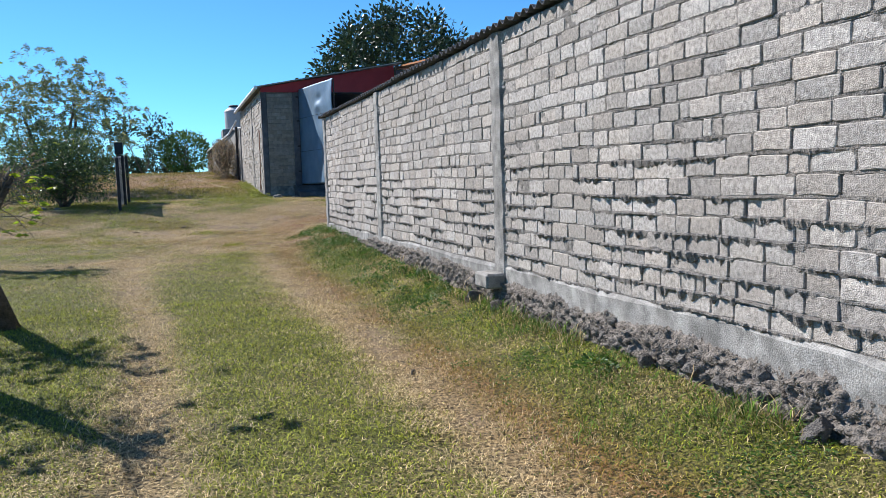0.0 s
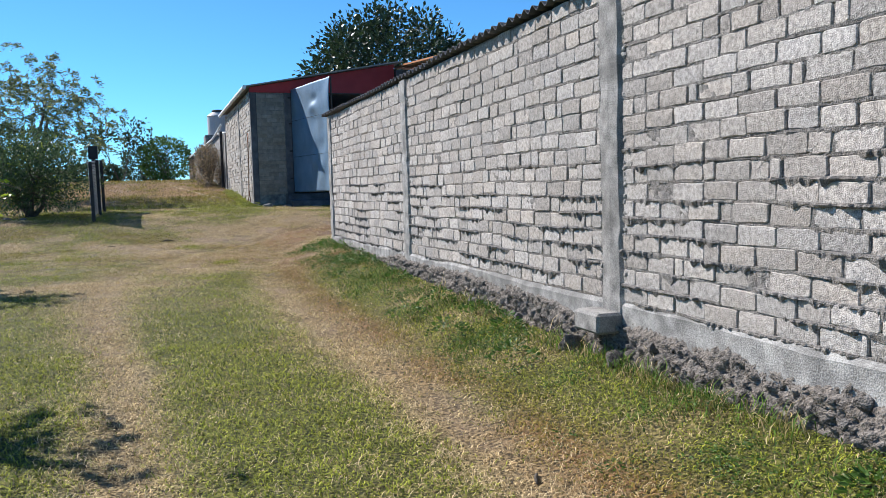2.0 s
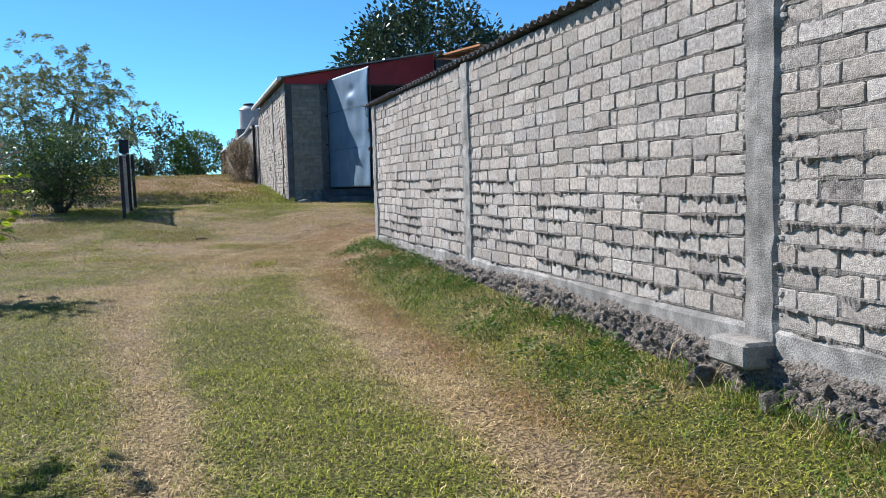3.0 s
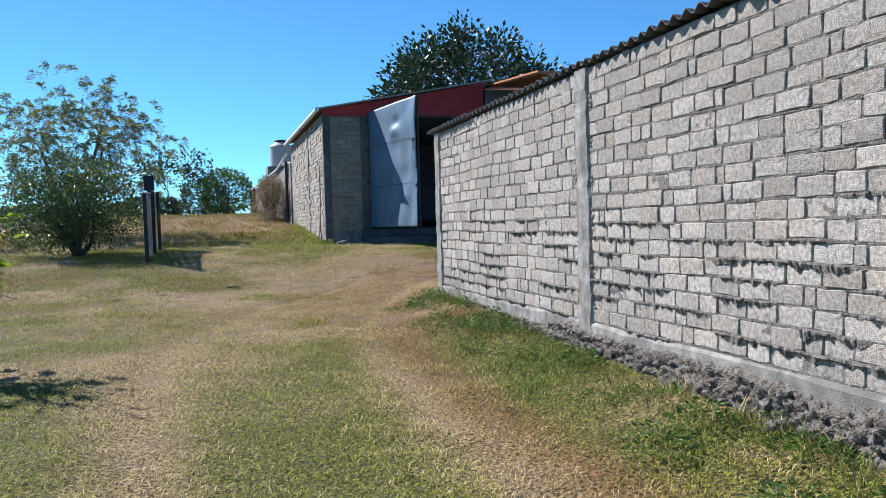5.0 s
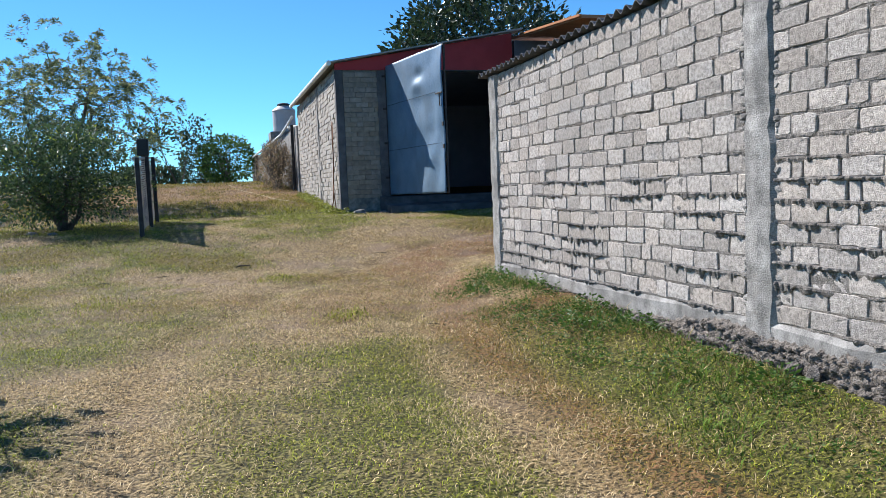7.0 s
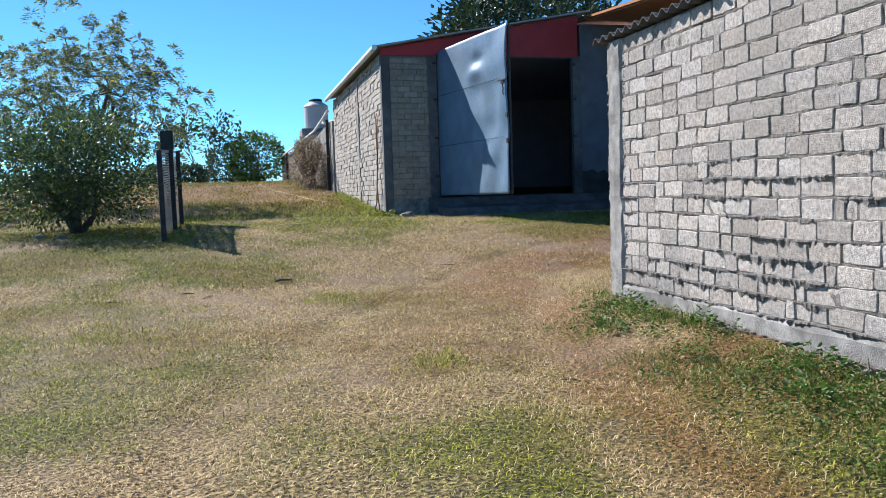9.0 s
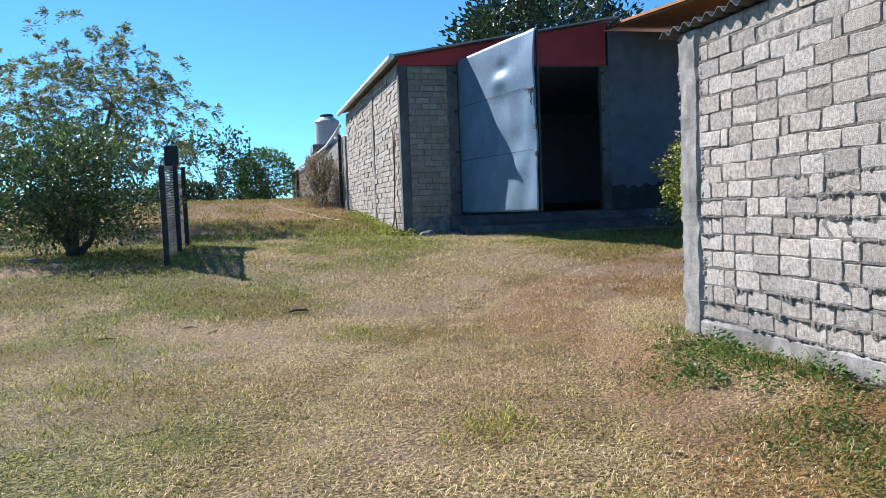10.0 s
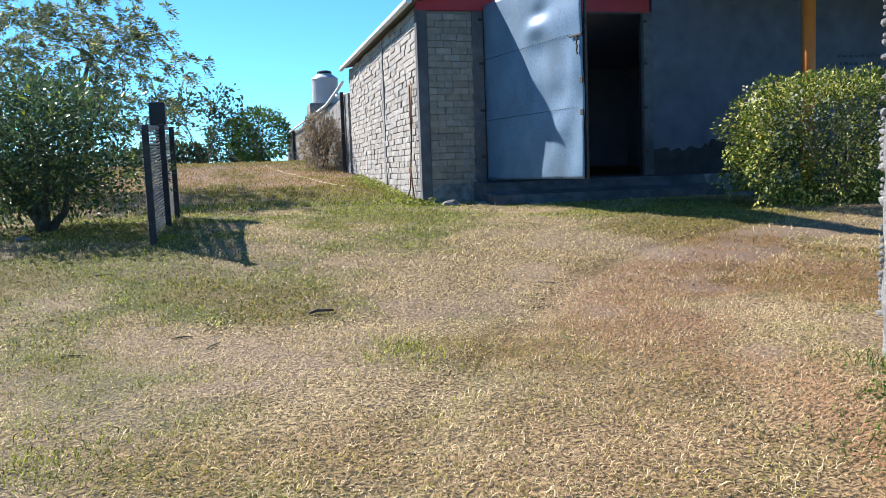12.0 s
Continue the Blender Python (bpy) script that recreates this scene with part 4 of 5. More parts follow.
def tree(name, x, y, label, category, stems, length, r, depth, leaf, leaf_size, per_tip, material, seed, spread=0.6, shape=0.45, split=3, scatter=0.15,
         pinnate=0, bark=None, up=0.1, lean=0.35):
    rnd = random.Random(seed)
    ob = thing(name, x, y, at(x, y) - 0.04, label, category)
    bm = bmesh.new()
    tips = []
    for s in range(stems):
        a = 2 * math.pi * s / max(1, stems) + rnd.uniform(0, 1)
        way = Vector((math.cos(a) * lean, math.sin(a) * lean, 1)).normalized()
        limb(bm, rnd, Vector((math.cos(a) * 0.05 * (stems > 1), math.sin(a) * 0.05 * (stems > 1), 0)), way, length, r, depth, tips, 0.22, split, spread, up)
    smooth(part("trunk", bm, bark or BARK, ob))
    places = []
    for p, way in tips:
        for k in range(per_tip):
            d = Vector((rnd.gauss(0, 1), rnd.gauss(0, 1), rnd.gauss(0, 0.8)))
            c = p + d * scatter
            if pinnate:
                # a frond of paired leaflets round a drooping stalk
                axis = (way + d * 0.7 + Vector((0, 0, -0.1))).normalized()
                side = axis.cross(Vector((0, 0, 1)))
                for j in range(pinnate):
                    q = p + axis * (0.05 + 0.05 * j) * leaf_size / 0.14 + Vector((0, 0, -0.006 * j * j))
                    for sgn in (-1, 1):
                        places.append((q, leaf_size * rnd.uniform(0.7, 1.1), side * sgn + axis * 0.6 + Vector((0, 0, rnd.uniform(-0.5, 0.2)))))
            else:
                places.append((c, leaf_size * rnd.uniform(0.6, 1.3), way + d * 0.9 + Vector((0, 0, -0.2))))
    crown = new("crown", leaf_mesh("crown", places, material, seed, shape))
    crown.parent = ob
    return ob


def shrub(name, x, y, rx, ry, z0, z1, n, leaf_size, material, seed, label, category="bush", lump=0.35, shape=0.5, square=2.0, twigs=14, parent=None):
    """A dense bush: twigs and a shell of many leaves with an uneven outline."""
    rnd = random.Random(seed)
    g = at(x, y)
    ob = thing(name, x, y, g - 0.03, label, category)
    bm = bmesh.new()
    for k in range(twigs):
        a = rnd.uniform(0, 2 * math.pi)
        e = Vector((math.cos(a) * rx * rnd.uniform(0.2, 0.8), math.sin(a) * ry * rnd.uniform(0.2, 0.8), (z1 - g) * rnd.uniform(0.6, 0.95)))
        m = e * 0.5 + Vector((rnd.gauss(0, 0.06), rnd.gauss(0, 0.06), 0.05))
        tube(bm, [Vector((rnd.gauss(0, 0.08) * rx, rnd.gauss(0, 0.08) * ry, 0)), m, e], [0.03, 0.018, 0.006], 5)
    tagged(part("stem", bm, TWIG, ob), kind="stuff")
    places = []
    zc, rz = (z0 + z1) / 2 - g, (z1 - z0) / 2
    while len(places) < n:
        d = Vector((rnd.gauss(0, 1), rnd.gauss(0, 1), rnd.gauss(0, 1))).normalized()
        k = (abs(d.x) ** square + abs(d.y) ** square + abs(d.z) ** square) ** (-1 / square)
        w = 1 + lump * noise.noise(d * 2.1 + Vector((seed, 0, 0))) + 0.5 * lump * noise.noise(d * 5.3 + Vector((0, seed, 0)))
        depth = 1 - abs(rnd.gauss(0, 0.16))
        p = Vector((d.x * rx, d.y * ry, d.z * rz)) * k * w * depth + Vector((0, 0, zc))
        if p.z < 0.02:
            continue
        out = d + Vector((rnd.gauss(0, 0.7), rnd.gauss(0, 0.7), rnd.gauss(0, 0.7)))
        places.append((p, leaf_size * rnd.uniform(0.6, 1.3), out))
    crown = new("crown", leaf_mesh("crown", places, material, seed, shape))
    crown.parent = ob
    return ob



def cloud_tree(name, x, y, label, category, centre, radii, clusters, per, scatter, leaf_size, material, seed, r=0.07, shape=0.45, pinnate=0, stems=4, hollow=0.5, lump=0.3, fork=0.35):
    """A tree whose limbs reach clusters of leaves spread unevenly through the room of its crown."""
    rnd = random.Random(seed)
    g = at(x, y) - 0.04
    ob = thing(name, x, y, g, label, category)
    base = Vector((x, y, g))
    c0 = Vector(centre)
    bm = bmesh.new()
    forks = []
    for s in range(stems):
        a = 2 * math.pi * s / stems + rnd.uniform(-0.5, 0.5)
        e = (c0 - base) * rnd.uniform(0.75, 1.0) + Vector((math.cos(a) * radii[0] * fork, math.sin(a) * radii[1] * fork, rnd.uniform(-0.2, 0.2) * radii[2]))
        m = e * 0.5 + Vector((rnd.gauss(0, 0.1), rnd.gauss(0, 0.1), -0.08 * e.length))
        foot = Vector((math.cos(a), math.sin(a), 0)) * r * 0.6
        tube(bm, [foot, foot + (m - foot) * 0.5 + Vector((rnd.gauss(0, 0.04), 0, 0)), m, e], [r, r * 0.8, r * 0.65, r * 0.4], 7)
        forks += [(m, r * 0.5), (e, r * 0.4), ((m + e) / 2, r * 0.5)]
    places, spots, stalks = [], [], []
    for k in range(clusters):
        d = Vector((rnd.gauss(0, 1), rnd.gauss(0, 1), rnd.gauss(0, 1))).normalized()
        w = 1 + lump * noise.noise(d * 1.9 + Vector((seed, 0, 0))) + lump * 0.7 * noise.noise(d * 4.5 + Vector((0, seed, 0)))
        f = (hollow + (1 - hollow) * rnd.random() ** 0.5) * w
        c = c0 - base + Vector((d.x * radii[0], d.y * radii[1], d.z * radii[2])) * f
        if c.z > 0.15:
            spots.append(c)
    spots.sort(key=lambda c: min((q[0] - c).length for q in forks))
    for c in spots:
        p, pr = min(forks, key=lambda q: (q[0] - c).length * (1 + 0.25 * rnd.random()))
        m = (p + c) / 2 + Vector((rnd.gauss(0, 0.10), rnd.gauss(0, 0.10), rnd.gauss(0, 0.08))) * (c - p).length
        pr = min(pr, 0.016 + 0.03 * (c - p).length)
        tube(bm, [p, m, c], [pr, pr * 0.75, pr * 0.5], 4)
        forks += [(m, pr * 0.7), (c, pr * 0.5)]
        way = (c - p).normalized()
        for j in range(per):
            dd = Vector((rnd.gauss(0, 1), rnd.gauss(0, 1), rnd.gauss(0, 0.9)))
            if pinnate:
                axis = (way * 0.8 + dd * 0.6).normalized()
                q0 = c
                stalks.append((q0, (0.3 + 0.36 * pinnate) * leaf_size, axis))
                side = axis.cross(Vector((0, 0, 1)))
                for i in range(pinnate):
                    q = q0 + axis * (0.3 + 0.36 * i) * leaf_size + Vector((0, 0, -0.006 * i * i))
                    for sgn in (-1, 1):
                        places.append((q, leaf_size * rnd.uniform(0.7, 1.1), side * sgn + axis * 0.7 + Vector((0, 0, rnd.uniform(-0.5, 0.2)))))
            else:
                places.append((c + dd * scatter, leaf_size * rnd.uniform(0.6, 1.3), way * 0.7 + dd * 0.8))
    smooth(part("trunk", bm, BARK, ob))
    if stalks:
        st = new("leaf_stalk", leaf_mesh("leaf_stalk", stalks, TWIG, seed, 0.04))
        st.parent = ob
        tagged(st, "thin leaf stalks", kind="stuff")
    crown = new("crown", leaf_mesh("crown", places, material, seed, shape))
    crown.parent = ob
    return ob


# by the fence: a dark citrus bush, and behind it an airy tree with feathery leaves
cloud_tree("citrus_tree", -2.88, 24.4, "dark glossy-leaved citrus tree branching low over dry grass", "tree", (-3.05, 24.4, 1.98), (1.38, 1.3, 1.12), 270, 56, 0.13, 0.075, CITRUS, 41, 0.075, 0.5, hollow=0.16, stems=5, lump=0.45)
cloud_tree("feathery_tree", -3.9, 31.0, "airy small tree with feathery grey-green and yellowing leaves", "tree", (-3.75, 31.2, 4.05), (2.85, 2.2, 1.95), 400, 6, 0.20, 0.112, LEAF, 52, 0.10, 0.30, pinnate=6, hollow=0.30, lump=0.45, stems=5)
cloud_tree("feathery_tree", -8.3, 30.0, "airy small tree with feathery grey-green and yellowing leaves", "tree", (-8.0, 30.0, 3.4), (2.4, 2.0, 1.7), 150, 4, 0.25, 0.15, LEAF, 53, 0.08, 0.36, pinnate=5, hollow=0.30, lump=0.45, stems=4)
cloud_tree("broad_tree", 10.8, 39.0, "big dark evergreen tree with broad shiny leaves behind the shed", "tree", (10.6, 39.0, 6.6), (3.7, 3.4, 3.0), 460, 34, 0.27, 0.24, DARKTREE, 61, 0.25, 0.55, hollow=0.55, lump=0.32)
shrub("round_bush", 0.75, 49.0, 1.35, 1.3, 2.2, 4.55, 3500, 0.16, FARBUSH, 63, "rounded green bush on the rise", lump=0.22)
shrub("round_bush", -0.35, 51.0, 1.25, 1.2, 2.1, 4.2, 2500, 0.17, FARHEDGE, 64, "dark green bush on the rise", lump=0.3)
tree("thin_tree", -1.55, 49.0, "thin small tree with sparse leaves on the rise", "tree", 2, 1.5, 0.04, 3, None, 0.22, 3, FARHEDGE, 65, 0.6, 0.5, 3, 0.16, lean=0.35)
for k, (hx, hy, hw, ht) in enumerate(((-3.2, 53, 1.8, 3.3), (-6.0, 54, 2.0, 3.0), (-9.3, 55, 2.2, 3.0), (-13, 56, 2.6, 3.2), (-17.5, 57, 2.8, 3.4), (-22.5, 58, 3.2, 3.6))):
    shrub("hedge_bush", hx, hy, hw, 1.4, at(hx, hy), ht, 2600, 0.22, FARHEDGE, 70 + k, "dark hedge bush along the far edge of the field", "hedge", 0.3)

# the hedge before the porch
hedge = shrub("flowering_hedge", 8.42, 23.05, 1.7, 0.68, 0.90, 2.76, 27000, 0.06, HEDGE, 81, "clipped yellow-green hedge bush with pale flowers before the porch", lump=0.26, square=4.2, twigs=24)

rnd_b = random.Random(84)
blooms = []
for k in range(170):
    ba, bz = rnd_b.uniform(0, 2 * math.pi), rnd_b.random() ** 0.6
    bp = Vector((1.66 * math.copysign(abs(math.cos(ba)) ** 0.6, math.cos(ba)), -0.66 * abs(math.sin(ba)) ** 0.6, 0.25 + 1.5 * bz)) * rnd_b.uniform(0.93, 1.05)
    for j in range(3):
        blooms.append((bp + Vector((rnd_b.gauss(0, 0.02), rnd_b.gauss(0, 0.02), rnd_b.gauss(0, 0.02))), 0.05, Vector((rnd_b.gauss(0, 1), rnd_b.gauss(0, 1), rnd_b.gauss(0, 1)))))
bl = new("blossom", leaf_mesh("blossom", blooms, BLOSSOM, 85, 0.8))
bl.parent = hedge
tagged(bl, "pale yellow-white blossoms", kind="stuff")

# dry vines heaped behind the shed
shrub("dry_vines", 2.15, 37.3, 0.65, 2.4, 1.5, 3.45, 3600, 0.12, DRYVINE, 90, "heap of dry brown vines against the far wall", lump=0.5, shape=0.22, twigs=130)


def make_roadside_tree(x, y, seed, height_up, sway, leaves):
    """A leaning dark trunk with broad bright leaves and dry seed twigs."""
    rnd = random.Random(seed)
    ob = thing("roadside_tree", x, y, at(x, y) - 0.05, "dark leaning trunk with broad yellow-green leaves and dry twigs", "tree", "trees beside the path")
    bm = bmesh.new()
    top = Vector((sway[0], sway[1], height_up))
    tube(bm, [Vector((0.02, 0, 0)), top * 0.3 + Vector((0.03, 0, 0)), top * 0.65, top], [0.16, 0.12, 0.09, 0.06], 10)
    smooth(part("trunk", bm, BARK, ob))
    bm = bmesh.new()
    seeds = []
    for k in range(60):
        a = rnd.uniform(0, 2 * math.pi)
        p = top * rnd.uniform(0.55, 1.0)
        e = p + Vector((math.cos(a) * rnd.uniform(0.3, 0.8), math.sin(a) * rnd.uniform(0.3, 0.8), rnd.uniform(-0.5, 0.7)))
        m = (p + e) / 2 + Vector((0, 0, 0.08))
        tube(bm, [p, m, e], [0.009, 0.006, 0.003], 4)
        for j in range(14):
            q = m.lerp(e, rnd.random())
            seeds.append((q, rnd.uniform(0.02, 0.05), Vector((rnd.gauss(0, 1), rnd.gauss(0, 1), rnd.gauss(0, 1)))))
    part("twig_spray", bm, TWIG, ob, "grey dry twigs")
    s = new("seed_heads", leaf_mesh("seed_heads", seeds, DRYVINE, seed, 0.5))
    s.parent = ob
    places = []
    for k in range(leaves):
        a = rnd.uniform(0, 2 * math.pi)
        c = top * rnd.uniform(0.7, 1.05) + Vector((math.cos(a), math.sin(a), rnd.uniform(-0.9, 0.6))) * rnd.uniform(0.2, 0.75)
        facing = rnd.uniform(0, 2 * math.pi)
        for j in range(5):
            # five lobes of one leaf
            b = facing + (j - 2) * 0.55
            places.append((c, 0.15 - 0.02 * abs(j - 2), Vector((math.cos(b), math.sin(b), -0.25))))
    f = new("crown", leaf_mesh("crown", places, BRIGHT, seed, 0.5))
    f.parent = ob
    return ob


make_roadside_tree(-1.57, 8.2, 101, 2.2, (-0.72, 0.2), 60)
make_roadside_tree(-2.95, 13.0, 102, 1.4, (0.75, 0.05), 60)
make_roadside_tree(-1.66, 6.35, 103, 2.2, (-0.2, 0.0), 26)

# ---- the slatted fence panel by the citrus tree ----


def make_fence():
    fx, fy = -1.33, 22.35
    z0 = at(fx, fy) - 0.1
    fence = thing("fence_panel", fx, fy, z0, "dark weathered fence panel of three posts and thin pale slats", "fence")
    run, lean = (0.0, 1.75, 3.05), -0.008
    for y, h in zip(run, (1.46, 1.45, 1.46)):
        rise = at(fx, fy + y) - 0.1 - z0
        bm = boxed(-0.036, y - 0.036, -0.1, 0.036, y + 0.036, h, 0.008)
        for v in bm.verts:
            v.co.x += lean * v.co.z + 0.024 * y
            v.co.z += rise
        part("post", bm, POST, fence)
    rise = at(fx, fy + 3.05) - at(fx, fy)
    for k in range(32):
        z = 0.18 + k * 0.039
        rings = []
        bm = bmesh.new()
        for i in range(10):
            y = 3.05 * i / 9
            sag = 0.006 * math.sin(i * 1.9 + k * 1.3) + rise * i / 9
            x = -0.046 + lean * z + 0.024 * y + 0.008 * math.sin(i * 1.3 + k)
            rings.append([bm.verts.new((x + dx, y, z + sag + dz)) for dx, dz in ((-0.006, -0.010), (0.005, -0.012), (0.006, 0.008), (-0.005, 0.010))])
        for a, b in zip(rings, rings[1:]):
            for j in range(4):
                bm.faces.new((a[j], a[(j + 1) % 4], b[(j + 1) % 4], b[j]))
        bm.faces.new(rings[0][::-1])
        bm.faces.new(rings[-1])
        bmesh.ops.recalc_face_normals(bm, faces=bm.faces)
        part("slat", bm, RAIL, fence)
    bm = tube(bmesh.new(), [Vector((-0.052 + lean * 1.45 + 0.024 * y, y, 1.44 + rise * y / 3.05)) for y in (-0.05, 1.7, 3.1)], [0.030] * 3, 6)
    part("top_rail", bm, RAIL, fence, "pale weathered top rail")
    return fence


make_fence()
post = thing("bin_post", -1.47, 25.75, at(-1.47, 25.75) - 0.1, "black box on a dark wooden post", "post")
part("pole", boxed(-0.05, -0.05, 0, 0.05, 0.05, 1.75, 0.008), POST, post)
part("box", boxed(-0.115, -0.115, 1.50, 0.115, 0.115, 1.85, 0.015), BLACK, post, "black plastic box")

# ---- behind the shed: boundary wall, pipe, tank ----


def far_wall():
    ob = thing("wall_boundary", 0, 0, 0, "pale grey boundary wall running back from the shed", "wall", kind="structure")
    bm = bmesh.new()
    n = 12
    rings = []
    for i in range(n + 1):
        f = i / n
        x, y = 2.72 - 0.75 * f, 35.1 + 15 * f
        top = 3.75 - 0.45 * f + 0.03 * math.sin(i * 2.1)
        rings.append([bm.verts.new((x + dx, y, z)) for dx, z in ((0, 1.0), (0, top), (0.16, top), (0.16, 1.0))])
    for a, b in zip(rings, rings[1:]):
        for k in range(4):
            bm.faces.new((a[k], a[(k + 1) % 4], b[(k + 1) % 4], b[k]))
    bm.faces.new(rings[0][::-1])
    bm.faces.new(rings[-1])
    bmesh.ops.recalc_face_normals(bm, faces=bm.faces)
    part("wall_body", bm, CONCRETE, ob)
    for y in (35.6, 41.5, 47.0):
        f = (y - 35.1) / 15
        part("fence_post", boxed(2.60 - 0.75 * f, y, 1.2, 2.70 - 0.75 * f, y + 0.1, 3.85 - 0.45 * f, 0.01), POST, ob)


far_wall()
pipe = thing("white_pipe", 2.6, 35.0, 3.6, "white water pipe sloping down from the shed's gutter", "pipe")
smooth(part("run", tube(bmesh.new(), [(0, 0.1, 0.45), (-0.04, 1.6, 0.29), (-0.12, 3.4, 0.10), (-0.45, 9, -0.10), (-0.72, 14.5, -0.24)], [0.045, 0.045, 0.042, 0.04, 0.04], 8), WHITE, pipe))
smooth(part("branch", tube(bmesh.new(), [(0.5, 1.0, 0.22), (-0.03, 1.4, 0.20)], [0.06, 0.06], 8), WHITE, pipe))


def make_tank():
    tank = thing("water_tank", 3.33, 46.0, at(3.25, 46.0) - 0.1, "pale grey plastic water tank with a black lid on a stand", "water tank")
    g = at(3.25, 46.0) - 0.1
    part("stand", boxed(-0.7, -0.7, 0, 0.7, 0.7, 4.38 - g, 0.02), CONCRETE, tank, "block-built tank stand")
    bm = bmesh.new()
    prof = ((0.50, 4.39), (0.52, 4.45), (0.52, 5.32), (0.54, 5.36), (0.50, 5.42), (0.30, 5.56), (0.26, 5.60))
    rings = [[bm.verts.new((r * math.cos(a), r * math.sin(a), z - g)) for a in np.linspace(0, 2 * math.pi, 29)[:-1]] for r, z in prof]
    for a, b in zip(rings, rings[1:]):
        for k in range(28):
            bm.faces.new((a[k], a[(k + 1) % 28], b[(k + 1) % 28], b[k]))
    bm.faces.new(rings[0][::-1])
    bm.faces.new(rings[-1])
    part("tank_body", bm, TANK, tank)
    bm = bmesh.new()
    tube(bm, [(0, 0, 5.585 - g), (0, 0, 5.66 - g), (0, 0, 5.70 - g)], [0.29, 0.29, 0.22], 20)
    part("lid", bm, BLACK, tank, "black screw lid")


make_tank()

# ---- hoses, sticks ----
hose = thing("hanging_hose", SX - 0.04, SY + 0.45, at(SX - 0.1, SY + 0.45), "rust-brown hose hanging down the shed's side wall", "hose")
smooth(part("loop", tube(bmesh.new(), [(-0.02, 0.0, 0.02), (-0.05, 0.10, 0.5), (-0.03, 0.05, 1.3), (-0.03, 0.06, 2.0), (-0.03, 0.0, 2.12), (-0.03, -0.07, 2.0), (-0.04, -0.03, 1.2), (-0.05, 0.2, 0.25), (-0.10, 0.32, 0.02)], [0.014] * 9, 6), HOSE, hose))
HOSE_Y = [30.0, 31.5, 33.0, 35.0, 37.0, 39.5]
HOSE_X = [2.05, 1.55, 1.45, 1.15, 0.75, 0.55]
ghose = thing("garden_hose", 2.05, 30.0, at(2.05, 30.0), "pale yellow garden hose lying in the grass", "hose")
smooth(part("run", tube(bmesh.new(), [(x - 2.05, y - 30.0, at(x, y) - at(2.05, 30.0) + 0.03) for x, y in zip(np.interp(np.linspace(30, 39.5, 24), HOSE_Y, HOSE_X), np.linspace(30, 39.5, 24))], [0.010] * 24, 6), grain("yellow_hose", (0.38, 0.31, 0.14), (0.52, 0.44, 0.22), 5, 40, 0.5, 0.1, 0.002), ghose))


def stick(x, y, length, r, turn, bend, label, material):
    g = at(x, y)
    ob = thing("stick", x, y, g + r * 1.2, label, "stick", turn=turn)
    ux, uy = math.cos(radians(turn)) * length / 2, math.sin(radians(turn)) * length / 2
    a, b = Vector((-length / 2, 0, at(x - ux, y - uy) - g)), Vector((length / 2, 0, at(x + ux, y + uy) - g))
    smooth(part("branch", tube(bmesh.new(), [a, a * 0.3 + Vector((0, bend, r)), b * 0.4 + Vector((0, bend * 0.7, r * 0.5)), b], [r * 0.7, r, r * 0.9, r * 0.5], 6), material, ob))


stick(1.50, 5.35, 0.11, 0.009, 65, 0.006, "small brown stick in the litter", BARK)
stick(0.20, 18.9, 0.2, 0.014, 10, 0.01, "small dark piece of wood in the grass", BARK)
rnd_s = random.Random(77)
for k in range(15):
    stick(rnd_s.uniform(-2.5, 4.5), rnd_s.uniform(13.5, 21), rnd_s.uniform(0.08, 0.22), rnd_s.uniform(0.003, 0.006), rnd_s.uniform(0, 180), rnd_s.uniform(-0.02, 0.02), "thin dry twig lying on the grass", rnd_s.choice((BARK, TWIG)))
for k, (rx, ry, rs) in enumerate(((3.05, 25.6, 0.16), (3.55, 25.5, 0.11), (4.3, 25.0, 0.09), (-3.3, 23.6, 0.10), (-2.9, 23.3, 0.08))):
    bm = bmesh.new()
    bmesh.ops.create_icosphere(bm, subdivisions=2, radius=rs)
    for v in bm.verts:
        v.co *= 1 + 0.4 * noise.noise(v.co * 9 + Vector((k * 3, 0, 0)))
        v.co.z *= 0.5
    me = bpy.data.meshes.new("field_stone")
    bm.to_mesh(me)
    bm.free()
    me.materials.append(CONCRETE)
    ob = new("field_stone", me)
    ob.location = (rx, ry, at(rx, ry) + rs * 0.1)
    tagged(ob, "loose pale stone lying on the ground", "stone")

# ---- weeds and grass ----


def fast_mesh(name, verts, tris, material, values):
    me = bpy.data.meshes.new(name)
    me.vertices.add(len(verts))
    me.vertices.foreach_set("co", np.ascontiguousarray(verts, np.float32).ravel())
    me.loops.add(len(tris) * 3)
    me.loops.foreach_set("vertex_index", np.ascontiguousarray(tris, np.int32).ravel())
    me.polygons.add(len(tris))
    me.polygons.foreach_set("loop_start", np.arange(0, len(tris) * 3, 3, dtype=np.int32))
    me.materials.append(material)
    for key, v in values.items():
        me.attributes.new(key, "FLOAT", "POINT").data.foreach_set("value", np.ascontiguousarray(v, np.float32))
    me.update(calc_edges=True)
    me.validate()
    return me


